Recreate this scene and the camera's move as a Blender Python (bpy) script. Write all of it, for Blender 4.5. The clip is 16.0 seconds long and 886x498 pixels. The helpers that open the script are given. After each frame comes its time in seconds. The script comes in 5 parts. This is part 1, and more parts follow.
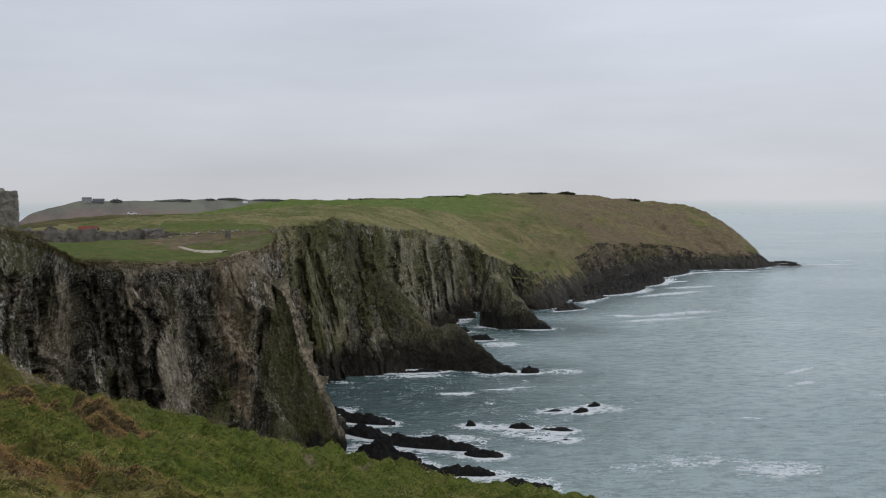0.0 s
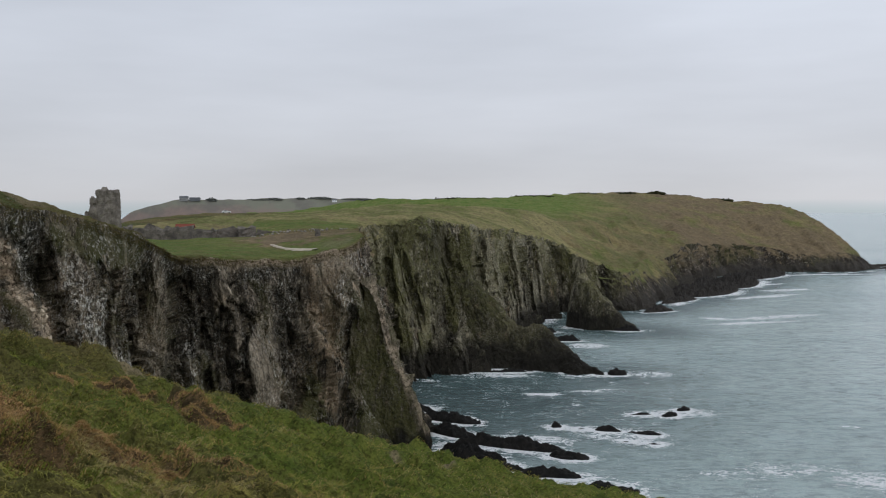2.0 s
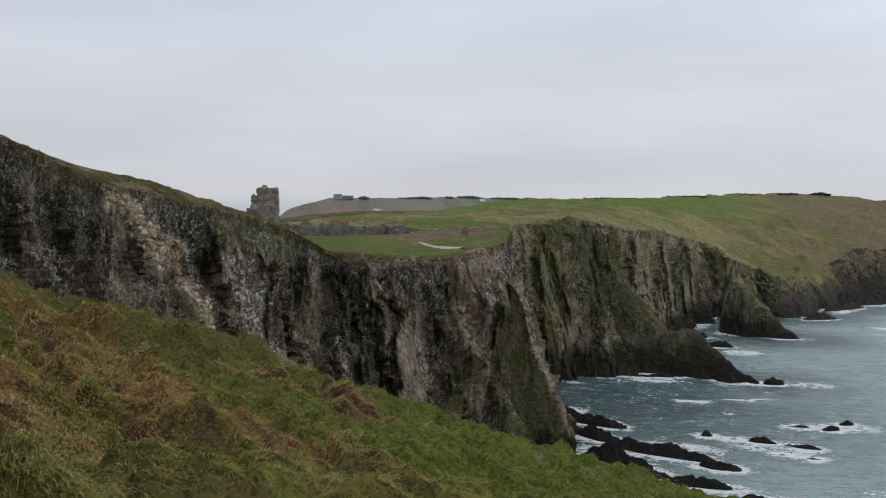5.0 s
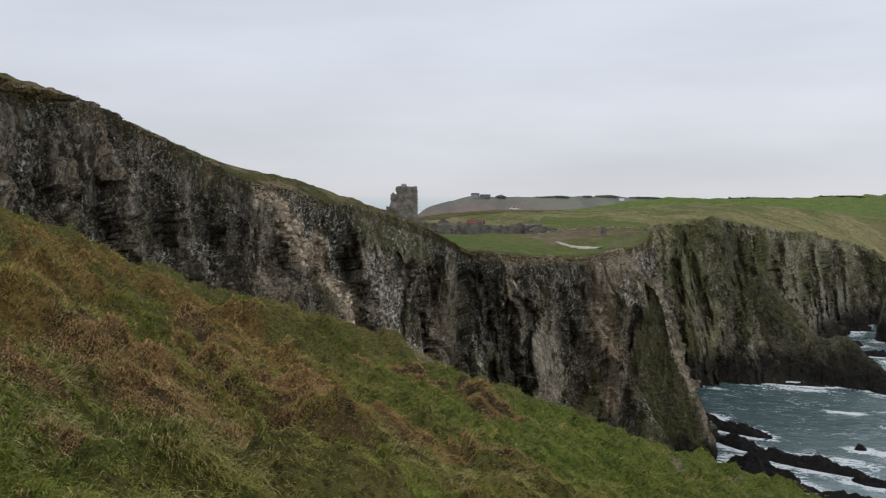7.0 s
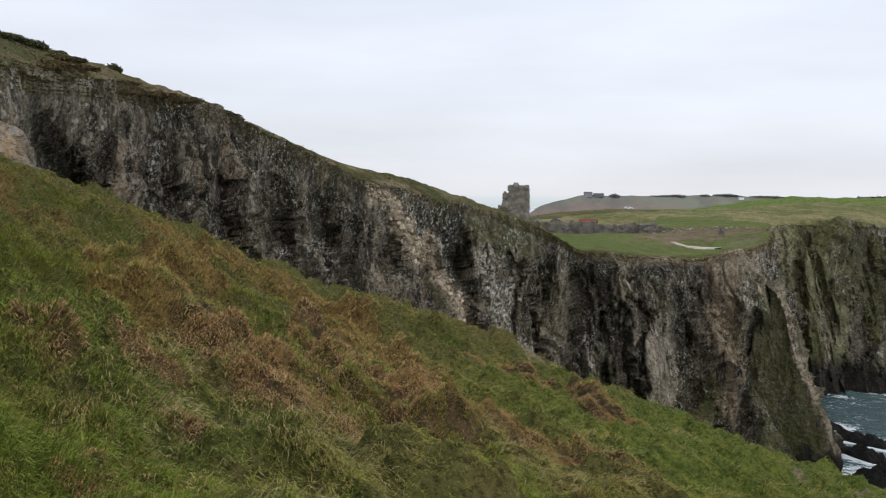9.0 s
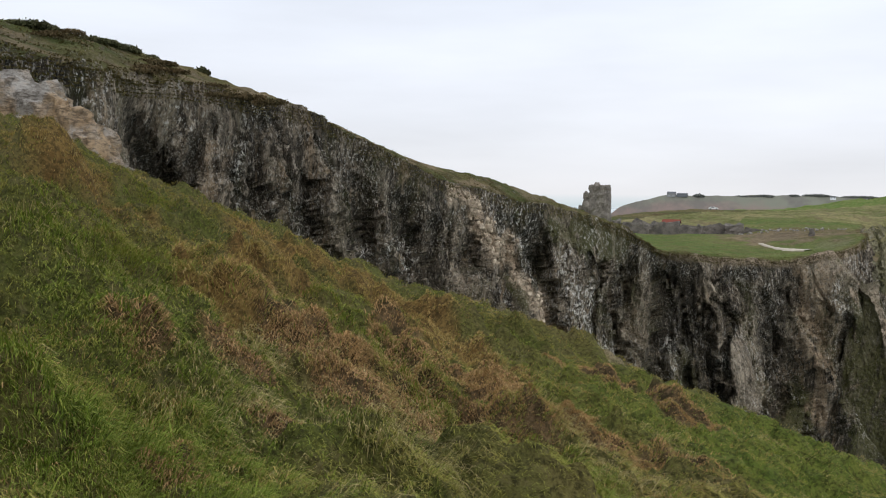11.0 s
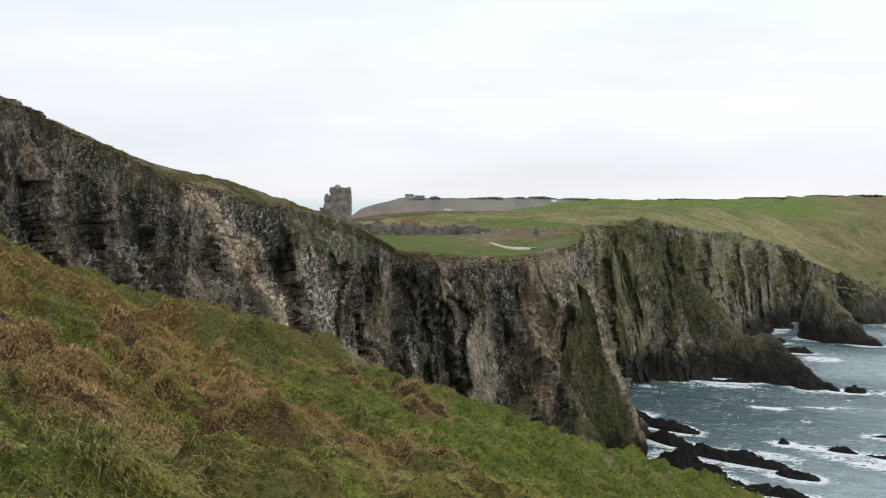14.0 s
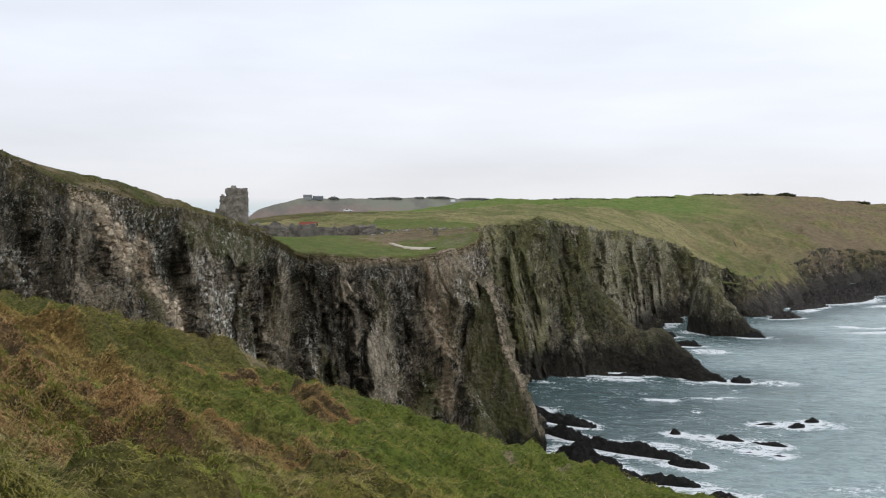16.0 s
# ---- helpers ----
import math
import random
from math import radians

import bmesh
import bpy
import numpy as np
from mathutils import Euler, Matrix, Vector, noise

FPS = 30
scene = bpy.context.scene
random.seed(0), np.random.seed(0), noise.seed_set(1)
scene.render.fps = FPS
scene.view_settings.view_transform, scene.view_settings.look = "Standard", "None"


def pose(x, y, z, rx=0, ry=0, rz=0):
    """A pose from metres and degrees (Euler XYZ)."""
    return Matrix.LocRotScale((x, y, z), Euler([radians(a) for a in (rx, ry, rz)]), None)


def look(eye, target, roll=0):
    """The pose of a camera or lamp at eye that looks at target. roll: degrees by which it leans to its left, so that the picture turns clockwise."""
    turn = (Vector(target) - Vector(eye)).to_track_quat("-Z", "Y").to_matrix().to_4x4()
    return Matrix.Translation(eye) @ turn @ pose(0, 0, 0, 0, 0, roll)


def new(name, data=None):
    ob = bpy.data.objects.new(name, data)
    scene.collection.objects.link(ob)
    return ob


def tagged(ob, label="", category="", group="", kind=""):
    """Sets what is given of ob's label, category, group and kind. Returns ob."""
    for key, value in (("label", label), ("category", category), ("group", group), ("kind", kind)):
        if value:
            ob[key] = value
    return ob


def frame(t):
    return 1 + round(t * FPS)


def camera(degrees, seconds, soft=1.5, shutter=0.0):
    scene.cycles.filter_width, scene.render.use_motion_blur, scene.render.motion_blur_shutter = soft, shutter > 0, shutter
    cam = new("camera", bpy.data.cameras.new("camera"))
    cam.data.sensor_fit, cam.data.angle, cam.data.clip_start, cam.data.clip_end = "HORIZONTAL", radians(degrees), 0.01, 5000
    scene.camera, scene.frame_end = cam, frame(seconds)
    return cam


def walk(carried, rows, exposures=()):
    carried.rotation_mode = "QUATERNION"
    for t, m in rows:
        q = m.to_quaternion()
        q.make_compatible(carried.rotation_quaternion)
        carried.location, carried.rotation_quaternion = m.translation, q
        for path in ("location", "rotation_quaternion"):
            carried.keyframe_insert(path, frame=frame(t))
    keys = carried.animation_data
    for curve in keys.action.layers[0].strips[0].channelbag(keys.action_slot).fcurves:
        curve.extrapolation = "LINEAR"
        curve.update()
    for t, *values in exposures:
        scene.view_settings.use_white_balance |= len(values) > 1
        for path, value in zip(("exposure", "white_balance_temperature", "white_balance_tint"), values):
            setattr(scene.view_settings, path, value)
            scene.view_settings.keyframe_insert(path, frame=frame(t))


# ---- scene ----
# ---- camera and walk: a tripod pan from a grassy cliff top, eye 55 m above the sea ----
cam = camera(52.86, 16.0, soft=1.05, shutter=0.48)
walk(cam, [
    (0.0, pose(0, 0, 55, 87.10, 0.18, -6.68)),
    (0.5, pose(0, 0, 55, 87.10, 0.10, -5.15)),
    (1.0, pose(0, 0, 55, 87.10, 0.09, -3.53)),
    (1.5, pose(0, 0, 55, 87.07, 0.03, -2.17)),
    (2.0, pose(0, 0, 55, 87.07, 0.02, -1.11)),
    (2.5, pose(0, 0, 55, 87.08, -0.03, -0.02)),
    (3.0, pose(0, 0, 55, 87.05, -0.13, 1.31)),
    (3.5, pose(0, 0, 55, 87.06, -0.21, 3.01)),
    (4.0, pose(0, 0, 55, 87.05, -0.31, 4.67)),
    (6.5, pose(0, 0, 55, 86.88, -0.59, 14.85)),
    (7.0, pose(0, 0, 55, 86.84, -0.66, 17.13)),
    (7.5, pose(0, 0, 55, 86.82, -0.69, 19.18)),
    (8.0, pose(0, 0, 55, 86.75, -0.70, 21.05)),
    (8.5, pose(0, 0, 55, 86.71, -0.72, 22.50)),
    (9.0, pose(0, 0, 55, 86.67, -0.76, 24.30)),
    (9.5, pose(0, 0, 55, 86.65, -0.75, 26.07)),
    (9.7, pose(0, 0, 55, 86.65, -0.75, 27.16)),
    (10.4, pose(0, 0, 55, 86.62, -0.79, 29.25)),
    (11.1, pose(0, 0, 55, 86.58, -0.83, 29.42)),
    (11.8, pose(0, 0, 55, 86.54, -0.87, 26.09)),
    (12.0, pose(0, 0, 55, 86.54, -0.87, 24.21)),
    (12.5, pose(0, 0, 55, 86.66, -0.87, 20.82)),
    (13.0, pose(0, 0, 55, 86.80, -0.86, 17.46)),
    (13.5, pose(0, 0, 55, 86.90, -0.83, 15.16)),
    (14.0, pose(0, 0, 55, 86.96, -0.72, 12.91)),
    (14.5, pose(0, 0, 55, 87.00, -0.60, 10.92)),
    (15.0, pose(0, 0, 55, 87.01, -0.58, 9.68)),
    (15.5, pose(0, 0, 55, 87.02, -0.49, 8.26)),
    (16.0, pose(0, 0, 55, 87.04, -0.43, 6.45)),
], exposures=[(0.0, -0.47, 6420, 10), (2.0, -0.42, 6420, 10), (4.0, -0.4, 6420, 10), (6.5, -0.25, 6420, 10), (8.0, -0.16, 6440, 10), (8.5, 0.02, 6420, 10), (9.0, 0.07, 6420, 10), (9.7, 0.06, 6500, 10), (11.8, 0.2, 6500, 10), (13.0, 0.23, 6500, 10), (14.5, 0.18, 6500, 10), (16.0, 0.1, 6500, 10)])

# ---- world and light: a bright overcast sky over a weak, very wide sun ----
world = bpy.data.worlds.new("overcast_sky")
scene.world = world
world.use_nodes = True
wt = world.node_tree
wt.nodes.clear()


def wn(kind, **inputs):
    n = wt.nodes.new(kind)
    for k, v in inputs.items():
        n.inputs[k.replace("_", " ")].default_value = v
    return n


w_out = wn("ShaderNodeOutputWorld")
w_bg = wn("ShaderNodeBackground", Strength=0.98)
w_sky = wn("ShaderNodeTexSky")
w_sky.sky_type, w_sky.sun_disc = "NISHITA", False
w_sky.sun_elevation, w_sky.sun_rotation = radians(48), radians(150)
w_dim = wn("ShaderNodeMix")
w_dim.data_type, w_dim.blend_type = "RGBA", "MULTIPLY"
w_dim.inputs[0].default_value = 1.0
w_dim.inputs[7].default_value = (0.07, 0.07, 0.07, 1)
w_co = wn("ShaderNodeTexCoord")
w_sep = wn("ShaderNodeSeparateXYZ")
w_ramp = wn("ShaderNodeValToRGB")
w_map = wn("ShaderNodeMapRange", From_Min=-0.02, From_Max=0.4)
els = w_ramp.color_ramp.elements
els[0].position, els[0].color = 0.0, (0.60, 0.675, 0.695, 1)
els[1].position, els[1].color = 1.0, (0.88, 0.945, 1.06, 1)
for p, c in ((0.030, (0.64, 0.715, 0.745)), (0.046, (0.72, 0.765, 0.80)), (0.058, (0.82, 0.825, 0.855)), (0.12, (0.79, 0.805, 0.85)), (0.25, (0.85, 0.88, 0.95)), (0.6, (0.88, 0.935, 1.04))):
    e = els.new(p)
    e.color = (*c, 1)
w_stretch = wn("ShaderNodeMapping", Scale=(1.6, 1.6, 9.0))
w_cloud = wn("ShaderNodeTexNoise", Scale=1.7, Detail=5.0, Roughness=0.5)
w_cmap = wn("ShaderNodeMapRange", From_Min=0.3, From_Max=0.7, To_Min=0.93, To_Max=1.07)
w_side = wn("ShaderNodeMapRange", From_Min=-0.7, From_Max=0.8, To_Min=0.94, To_Max=1.14)
w_veil = wn("ShaderNodeMath")
w_veil.operation = "MULTIPLY"
w_mul = wn("ShaderNodeMix")
w_mul.data_type, w_mul.blend_type = "RGBA", "MULTIPLY"
w_mul.inputs[0].default_value = 1.0
w_mix = wn("ShaderNodeMix")
w_mix.data_type = "RGBA"
w_mix.inputs[0].default_value = 0.93
for a, b in ((w_co.outputs["Generated"], w_sep.inputs[0]), (w_sep.outputs["Z"], w_map.inputs["Value"]), (w_map.outputs[0], w_ramp.inputs[0]),
             (w_co.outputs["Generated"], w_stretch.inputs[0]), (w_stretch.outputs[0], w_cloud.inputs["Vector"]), (w_cloud.outputs[0], w_cmap.inputs["Value"]),
             (w_ramp.outputs[0], w_mul.inputs[6]), (w_sep.outputs["X"], w_side.inputs["Value"]), (w_side.outputs[0], w_veil.inputs[0]), (w_cmap.outputs[0], w_veil.inputs[1]), (w_veil.outputs[0], w_mul.inputs[7]), (w_sky.outputs[0], w_dim.inputs[6]),
             (w_dim.outputs[2], w_mix.inputs[6]), (w_mul.outputs[2], w_mix.inputs[7]), (w_mix.outputs[2], w_bg.inputs["Color"]),
             (w_bg.outputs[0], w_out.inputs["Surface"])):
    wt.links.new(a, b)

sun = new("sun", bpy.data.lights.new("sun", "SUN"))
sun.data.energy, sun.data.angle, sun.data.color = 0.55, radians(30), (1.0, 0.96, 0.9)
sun.matrix_world = look((60, -40, 90), (0, 40, 20))


# ---- noise for shapes ----
RNG = np.random.default_rng(7)
_G = RNG.normal(size=(4096, 3))
_G /= np.linalg.norm(_G, axis=1)[:, None]


def perlin(p):
    """Gradient noise of an (n, 3) array, about -1 to 1."""
    p = np.asarray(p, float)
    i = np.floor(p).astype(np.int64)
    f = p - i
    w = f * f * f * (f * (f * 6 - 15) + 10)
    out = 0.0
    for dx in (0, 1):
        for dy in (0, 1):
            for dz in (0, 1):
                h = ((i[:, 0] + dx) * 73856093) ^ ((i[:, 1] + dy) * 19349663) ^ ((i[:, 2] + dz) * 83492791)
                g = _G[(h ^ (h >> 13)) & 4095]
                d = g[:, 0] * (f[:, 0] - dx) + g[:, 1] * (f[:, 1] - dy) + g[:, 2] * (f[:, 2] - dz)
                out = out + d * np.abs(1 - dx - w[:, 0]) * np.abs(1 - dy - w[:, 1]) * np.abs(1 - dz - w[:, 2])
    return out * 1.7


def fbm(p, octaves=4, gain=0.5):
    p = np.asarray(p, float)
    out, a, k = 0.0, 1.0, 1.0
    for o in range(octaves):
        out = out + a * perlin(p * k + 17.3 * o)
        a, k = a * gain, k * 2.03
    return out


def ridged(p, octaves=3):
    out, a, k = 0.0, 1.0, 1.0
    for o in range(octaves):
        out = out + a * (1 - 2 * np.abs(perlin(np.asarray(p) * k + 9.1 * o)))
        a, k = a * 0.5, k * 2.1
    return out


def smooth(a, b, x):
    t = np.clip((np.asarray(x, float) - a) / (b - a), 0, 1)
    return t * t * (3 - 2 * t)


# ---- materials ----
def material(name):
    m = bpy.data.materials.new(name)
    m.use_nodes = True
    m.node_tree.nodes.clear()
    return m, Nodes(m.node_tree)


class Nodes:
    """Short hand for building shader trees."""

    def __init__(self, tree):
        self.t = tree
        self.geo = self.node("ShaderNodeNewGeometry")
        self.pos = self.geo.outputs["Position"]

    def node(self, kind, **inputs):
        n = self.t.nodes.new(kind)
        for k, v in inputs.items():
            self.plug(n.inputs[k.replace("_", " ")], v)
        return n

    def plug(self, socket, v):
        if isinstance(v, bpy.types.NodeSocket):
            self.t.links.new(v, socket)
        else:
            socket.default_value = (*v, 1) if isinstance(v, tuple) and len(v) == 3 and socket.type == "RGBA" else v

    def noise(self, scale, detail=4.0, rough=0.55, stretch=None, source=None, distort=0.0):
        v = source or self.pos
        if stretch:
            v = self.node("ShaderNodeMapping", Vector=v, Scale=stretch).outputs[0]
        return self.node("ShaderNodeTexNoise", Vector=v, Scale=scale, Detail=detail, Roughness=rough, Distortion=distort).outputs["Fac"]

    def rng(self, v, a, b, c=0.0, d=1.0):
        return self.node("ShaderNodeMapRange", Value=v, From_Min=a, From_Max=b, To_Min=c, To_Max=d).outputs[0]

    def math(self, op, a, b=0.0):
        n = self.t.nodes.new("ShaderNodeMath")
        n.operation = op
        self.plug(n.inputs[0], a)
        self.plug(n.inputs[1], b)
        return n.outputs[0]

    def mix(self, fac, a, b, blend="MIX"):
        n = self.t.nodes.new("ShaderNodeMix")
        n.data_type, n.blend_type = "RGBA", blend
        for s, v in ((n.inputs[0], fac), (n.inputs[6], a), (n.inputs[7], b)):
            self.plug(s, v)
        return n.outputs[2]

    def attr(self, name):
        n = self.t.nodes.new("ShaderNodeAttribute")
        n.attribute_name = name
        return n.outputs["Fac"]

    def bump(self, h, strength, dist, normal=None):
        n = self.node("ShaderNodeBump", Height=h, Strength=strength, Distance=dist)
        if normal:
            self.plug(n.inputs["Normal"], normal)
        return n.outputs[0]

    def finish(self, color, rough=0.9, normal=None, spec=0.3, **more):
        b = self.node("ShaderNodeBsdfPrincipled", Base_Color=color, Roughness=rough, **more)
        b.inputs["Specular IOR Level"].default_value = spec
        if normal:
            self.plug(b.inputs["Normal"], normal)
        o = self.node("ShaderNodeOutputMaterial", Surface=b.outputs[0])
        return b, o


def turf_colour(n, lush, dry, rust):
    """Wind-bitten coastal turf: green, straw and heather in patches."""
    a = n.noise(0.035, 5, 0.6, distort=0.4)
    b = n.noise(0.16, 5, 0.65)
    c = n.noise(1.1, 5, 0.7)
    heath, field = n.attr("heath"), n.attr("field")
    base = n.mix(n.rng(a, 0.42, 0.6), lush, dry)
    base = n.mix(field, base, n.mix(n.rng(b, 0.4, 0.6), (0.15, 0.23, 0.05), (0.24, 0.27, 0.085)))
    base = n.mix(n.math("MULTIPLY", n.rng(b, 0.5, 0.66, 0, 0.75), n.math("SUBTRACT", 1.0, field)), base, rust)
    brown = n.mix(n.rng(b, 0.35, 0.65), (0.23, 0.172, 0.11), (0.33, 0.25, 0.145))
    base = n.mix(n.math("MULTIPLY", heath, n.rng(n.noise(0.022, 5, 0.65), 0.35, 0.52)), base, brown)
    calm = n.math("SUBTRACT", 1.0, n.math("MULTIPLY", field, 0.4))
    base = n.mix(n.math("MULTIPLY", calm, n.rng(n.noise(0.4, 6, 0.7), 0.46, 0.62, 0.0, 0.65)), base, n.mix(0.55, base, (0.03, 0.032, 0.012)))
    return n.mix(n.math("MULTIPLY", calm, n.rng(c, 0.42, 0.65, 0.0, 0.6)), base, n.mix(0.55, base, (0.025, 0.028, 0.01)))


def land_material(name, rock_dark, rock_pale, moss, moss_amount, lush, dry, rust, scale=1.0, guano=0.5, wet_top=7.0, steep=(0.42, 0.62), splash=(0.014, 0.013, 0.012)):
    m, n = material(name)
    nz = n.node("ShaderNodeSeparateXYZ", Vector=n.geo.outputs["Normal"]).outputs["Z"]
    z = n.node("ShaderNodeSeparateXYZ", Vector=n.pos).outputs["Z"]
    # rock: streaked and blotched slate
    s1 = n.noise(0.2 / scale, 6, 0.6, (1, 1, 0.2), distort=0.6)
    s2 = n.noise(0.55 / scale, 7, 0.66, (1, 1, 0.55), distort=0.6)
    s3 = n.noise(2.2 / scale, 7, 0.75, (1, 1, 0.8), distort=0.4)
    bed = n.attr("bed")
    rock = n.mix(n.rng(n.math("ADD", s1, n.math("MULTIPLY", bed, 0.16)), 0.36, 0.64), rock_dark, rock_pale)
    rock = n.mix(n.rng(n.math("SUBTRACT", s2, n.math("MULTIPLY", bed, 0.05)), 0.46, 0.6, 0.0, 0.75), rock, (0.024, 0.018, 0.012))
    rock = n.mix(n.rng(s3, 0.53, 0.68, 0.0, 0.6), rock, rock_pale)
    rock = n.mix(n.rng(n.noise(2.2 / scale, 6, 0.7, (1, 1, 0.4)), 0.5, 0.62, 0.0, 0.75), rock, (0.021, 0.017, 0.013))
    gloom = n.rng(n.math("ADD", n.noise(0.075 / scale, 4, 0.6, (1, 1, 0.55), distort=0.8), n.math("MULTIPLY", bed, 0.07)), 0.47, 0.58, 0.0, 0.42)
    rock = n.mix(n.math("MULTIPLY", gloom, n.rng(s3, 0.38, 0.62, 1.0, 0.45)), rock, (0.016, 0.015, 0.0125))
    warp = n.t.nodes.new("ShaderNodeVectorMath")
    warp.operation = "MULTIPLY_ADD"
    n.plug(warp.inputs[0], n.node("ShaderNodeTexNoise", Vector=n.pos, Scale=0.5 / scale, Detail=3.0).outputs["Color"])
    warp.inputs[1].default_value = (2.2 * scale, 2.2 * scale, 2.2 * scale)
    n.plug(warp.inputs[2], n.pos)
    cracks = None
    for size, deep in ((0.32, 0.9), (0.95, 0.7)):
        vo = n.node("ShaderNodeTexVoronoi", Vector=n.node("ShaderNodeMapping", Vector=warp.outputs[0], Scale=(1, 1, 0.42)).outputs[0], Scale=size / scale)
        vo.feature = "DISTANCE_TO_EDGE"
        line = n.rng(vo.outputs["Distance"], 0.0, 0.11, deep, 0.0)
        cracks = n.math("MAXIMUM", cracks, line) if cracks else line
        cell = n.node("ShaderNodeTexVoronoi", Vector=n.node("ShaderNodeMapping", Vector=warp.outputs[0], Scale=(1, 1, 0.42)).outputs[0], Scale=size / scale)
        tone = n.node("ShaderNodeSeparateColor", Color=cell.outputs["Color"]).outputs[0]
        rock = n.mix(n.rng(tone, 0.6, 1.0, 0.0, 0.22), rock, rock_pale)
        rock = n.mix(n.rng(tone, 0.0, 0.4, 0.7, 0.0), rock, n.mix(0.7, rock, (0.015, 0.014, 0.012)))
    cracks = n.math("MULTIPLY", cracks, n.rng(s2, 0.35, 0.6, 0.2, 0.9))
    # broad upright belts of dark and of pale rock
    belt = n.noise(0.1 / scale, 4, 0.55, (1, 1, 0.10), distort=0.5)
    rock = n.mix(n.rng(belt, 0.50, 0.55, 0.0, 0.6), rock, n.mix(n.rng(s3, 0.4, 0.6), (0.026, 0.022, 0.017), (0.075, 0.062, 0.045)))
    rock = n.mix(n.math("MULTIPLY", n.rng(belt, 0.46, 0.39, 0.0, 0.85), n.rng(s3, 0.6, 0.4, 0.35, 1.0)), rock, rock_pale)
    # upright joints of the slate and the pale flakes between them
    rock = n.mix(n.rng(n.noise(1.1 / scale, 6, 0.62, (1, 1, 0.10), distort=0.25), 0.52, 0.6, 0.0, 0.55), rock, (0.02, 0.017, 0.012))
    rock = n.mix(n.rng(n.noise(1.7 / scale, 6, 0.7, (1, 1, 0.16), distort=0.3), 0.57, 0.65, 0.0, 0.45), rock, rock_pale)
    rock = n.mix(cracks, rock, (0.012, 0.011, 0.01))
    # crisp dark spots and pale flakes, a foot or two across
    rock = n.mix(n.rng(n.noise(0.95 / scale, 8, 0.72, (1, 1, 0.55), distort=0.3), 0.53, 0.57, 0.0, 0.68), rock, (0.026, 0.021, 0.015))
    rock = n.mix(n.rng(n.noise(1.25 / scale, 8, 0.74, (1, 1, 0.6), distort=0.3), 0.56, 0.60, 0.0, 0.75), rock, n.mix(0.45, rock_pale, (0.62, 0.55, 0.45)))
    ochre = n.rng(n.math("ADD", n.noise(0.5 / scale, 5, 0.65, (1, 1, 0.07), distort=0.3), n.math("MULTIPLY", n.attr("ochre"), 0.2)), 0.59, 0.67, 0, 0.85)
    ochre = n.math("MULTIPLY", ochre, n.rng(s3, 0.35, 0.6, 0.2, 1.0))
    rock = n.mix(ochre, rock, (0.43, 0.315, 0.20))
    moss_here = n.math("ADD", n.noise(0.11 / scale, 5, 0.6, (1, 1, 0.5)), n.math("MULTIPLY", n.attr("moss"), 0.3))
    mossy = n.rng(moss_here, 0.56 - moss_amount * 0.3, 0.7 - moss_amount * 0.25)
    mossy = n.math("MULTIPLY", mossy, n.math("MAXIMUM", n.rng(n.noise(1.6 / scale, 5, 0.7, (1, 1, 0.4)), 0.38, 0.6, 0.1, 0.9), n.rng(n.math("ADD", n.math("MULTIPLY", n.attr("moss"), 0.55), s2), 0.72, 0.95, 0.0, 0.92)))
    rock = n.mix(mossy, rock, n.mix(n.rng(s3, 0.4, 0.65), moss, n.mix(0.6, moss, (0.02, 0.018, 0.01))))
    damp = n.noise(0.085 / scale, 4, 0.6, (1, 1, 0.09), distort=0.6)
    rock = n.mix(n.math("MULTIPLY", n.rng(damp, 0.5, 0.57, 0.0, 0.4), n.rng(s3, 0.35, 0.6, 1.0, 0.5)), rock, (0.024, 0.021, 0.014))
    rock = n.mix(n.math("MULTIPLY", n.rng(damp, 0.43, 0.38, 0.0, 0.5), n.rng(s2, 0.4, 0.6, 1.0, 0.3)), rock, n.mix(0.5, rock_pale, moss))
    # smooth upright slabs, then near-black: shade painted into the gullies, and the dark spurs
    rock = n.mix(n.math("MULTIPLY", n.attr("slab"), n.rng(s3, 0.42, 0.56, 0.75, 0.0)), rock, n.mix(n.rng(n.noise(1.3 / scale, 6, 0.65, (1, 1, 0.08)), 0.4, 0.6), rock_pale, n.mix(0.6, rock_pale, (0.05, 0.045, 0.036))))
    rock = n.mix(n.math("MULTIPLY", n.attr("darken"), n.rng(s3, 0.48, 0.6, 0.85, 0.1)), rock, n.mix(n.rng(s2, 0.4, 0.6), (0.024, 0.022, 0.018), (0.062, 0.054, 0.04)))
    white = n.math("MULTIPLY", n.rng(n.math("ADD", n.noise(2.1 / scale, 7, 0.8, (1, 1, 0.5)), n.math("MULTIPLY", n.attr("guano"), 0.04)), 0.56, 0.575), n.math("MAXIMUM", n.attr("guano"), n.rng(n.noise(0.09 / scale, 4, 0.6), 0.48, 0.62, 0.06, 0.85 * guano)))
    rock = n.mix(white, rock, (0.72, 0.68, 0.60))
    # lichen spots and small dark specks
    rock = n.mix(n.math("MULTIPLY", n.rng(n.noise(4.6 / scale, 4, 0.6, (1, 1, 0.7)), 0.585, 0.61, 0.0, 0.6 * guano ** 0.5), n.rng(n.noise(0.14 / scale, 3, 0.6), 0.42, 0.58, 0.15, 1.0)), rock, (0.60, 0.56, 0.48))
    rock = n.mix(n.rng(n.noise(3.4 / scale, 4, 0.6, (1, 1, 0.6)), 0.58, 0.61, 0.0, 0.65), rock, (0.026, 0.022, 0.017))
    # bare pale rubble in the slipped gullies
    scar = n.attr("scar")
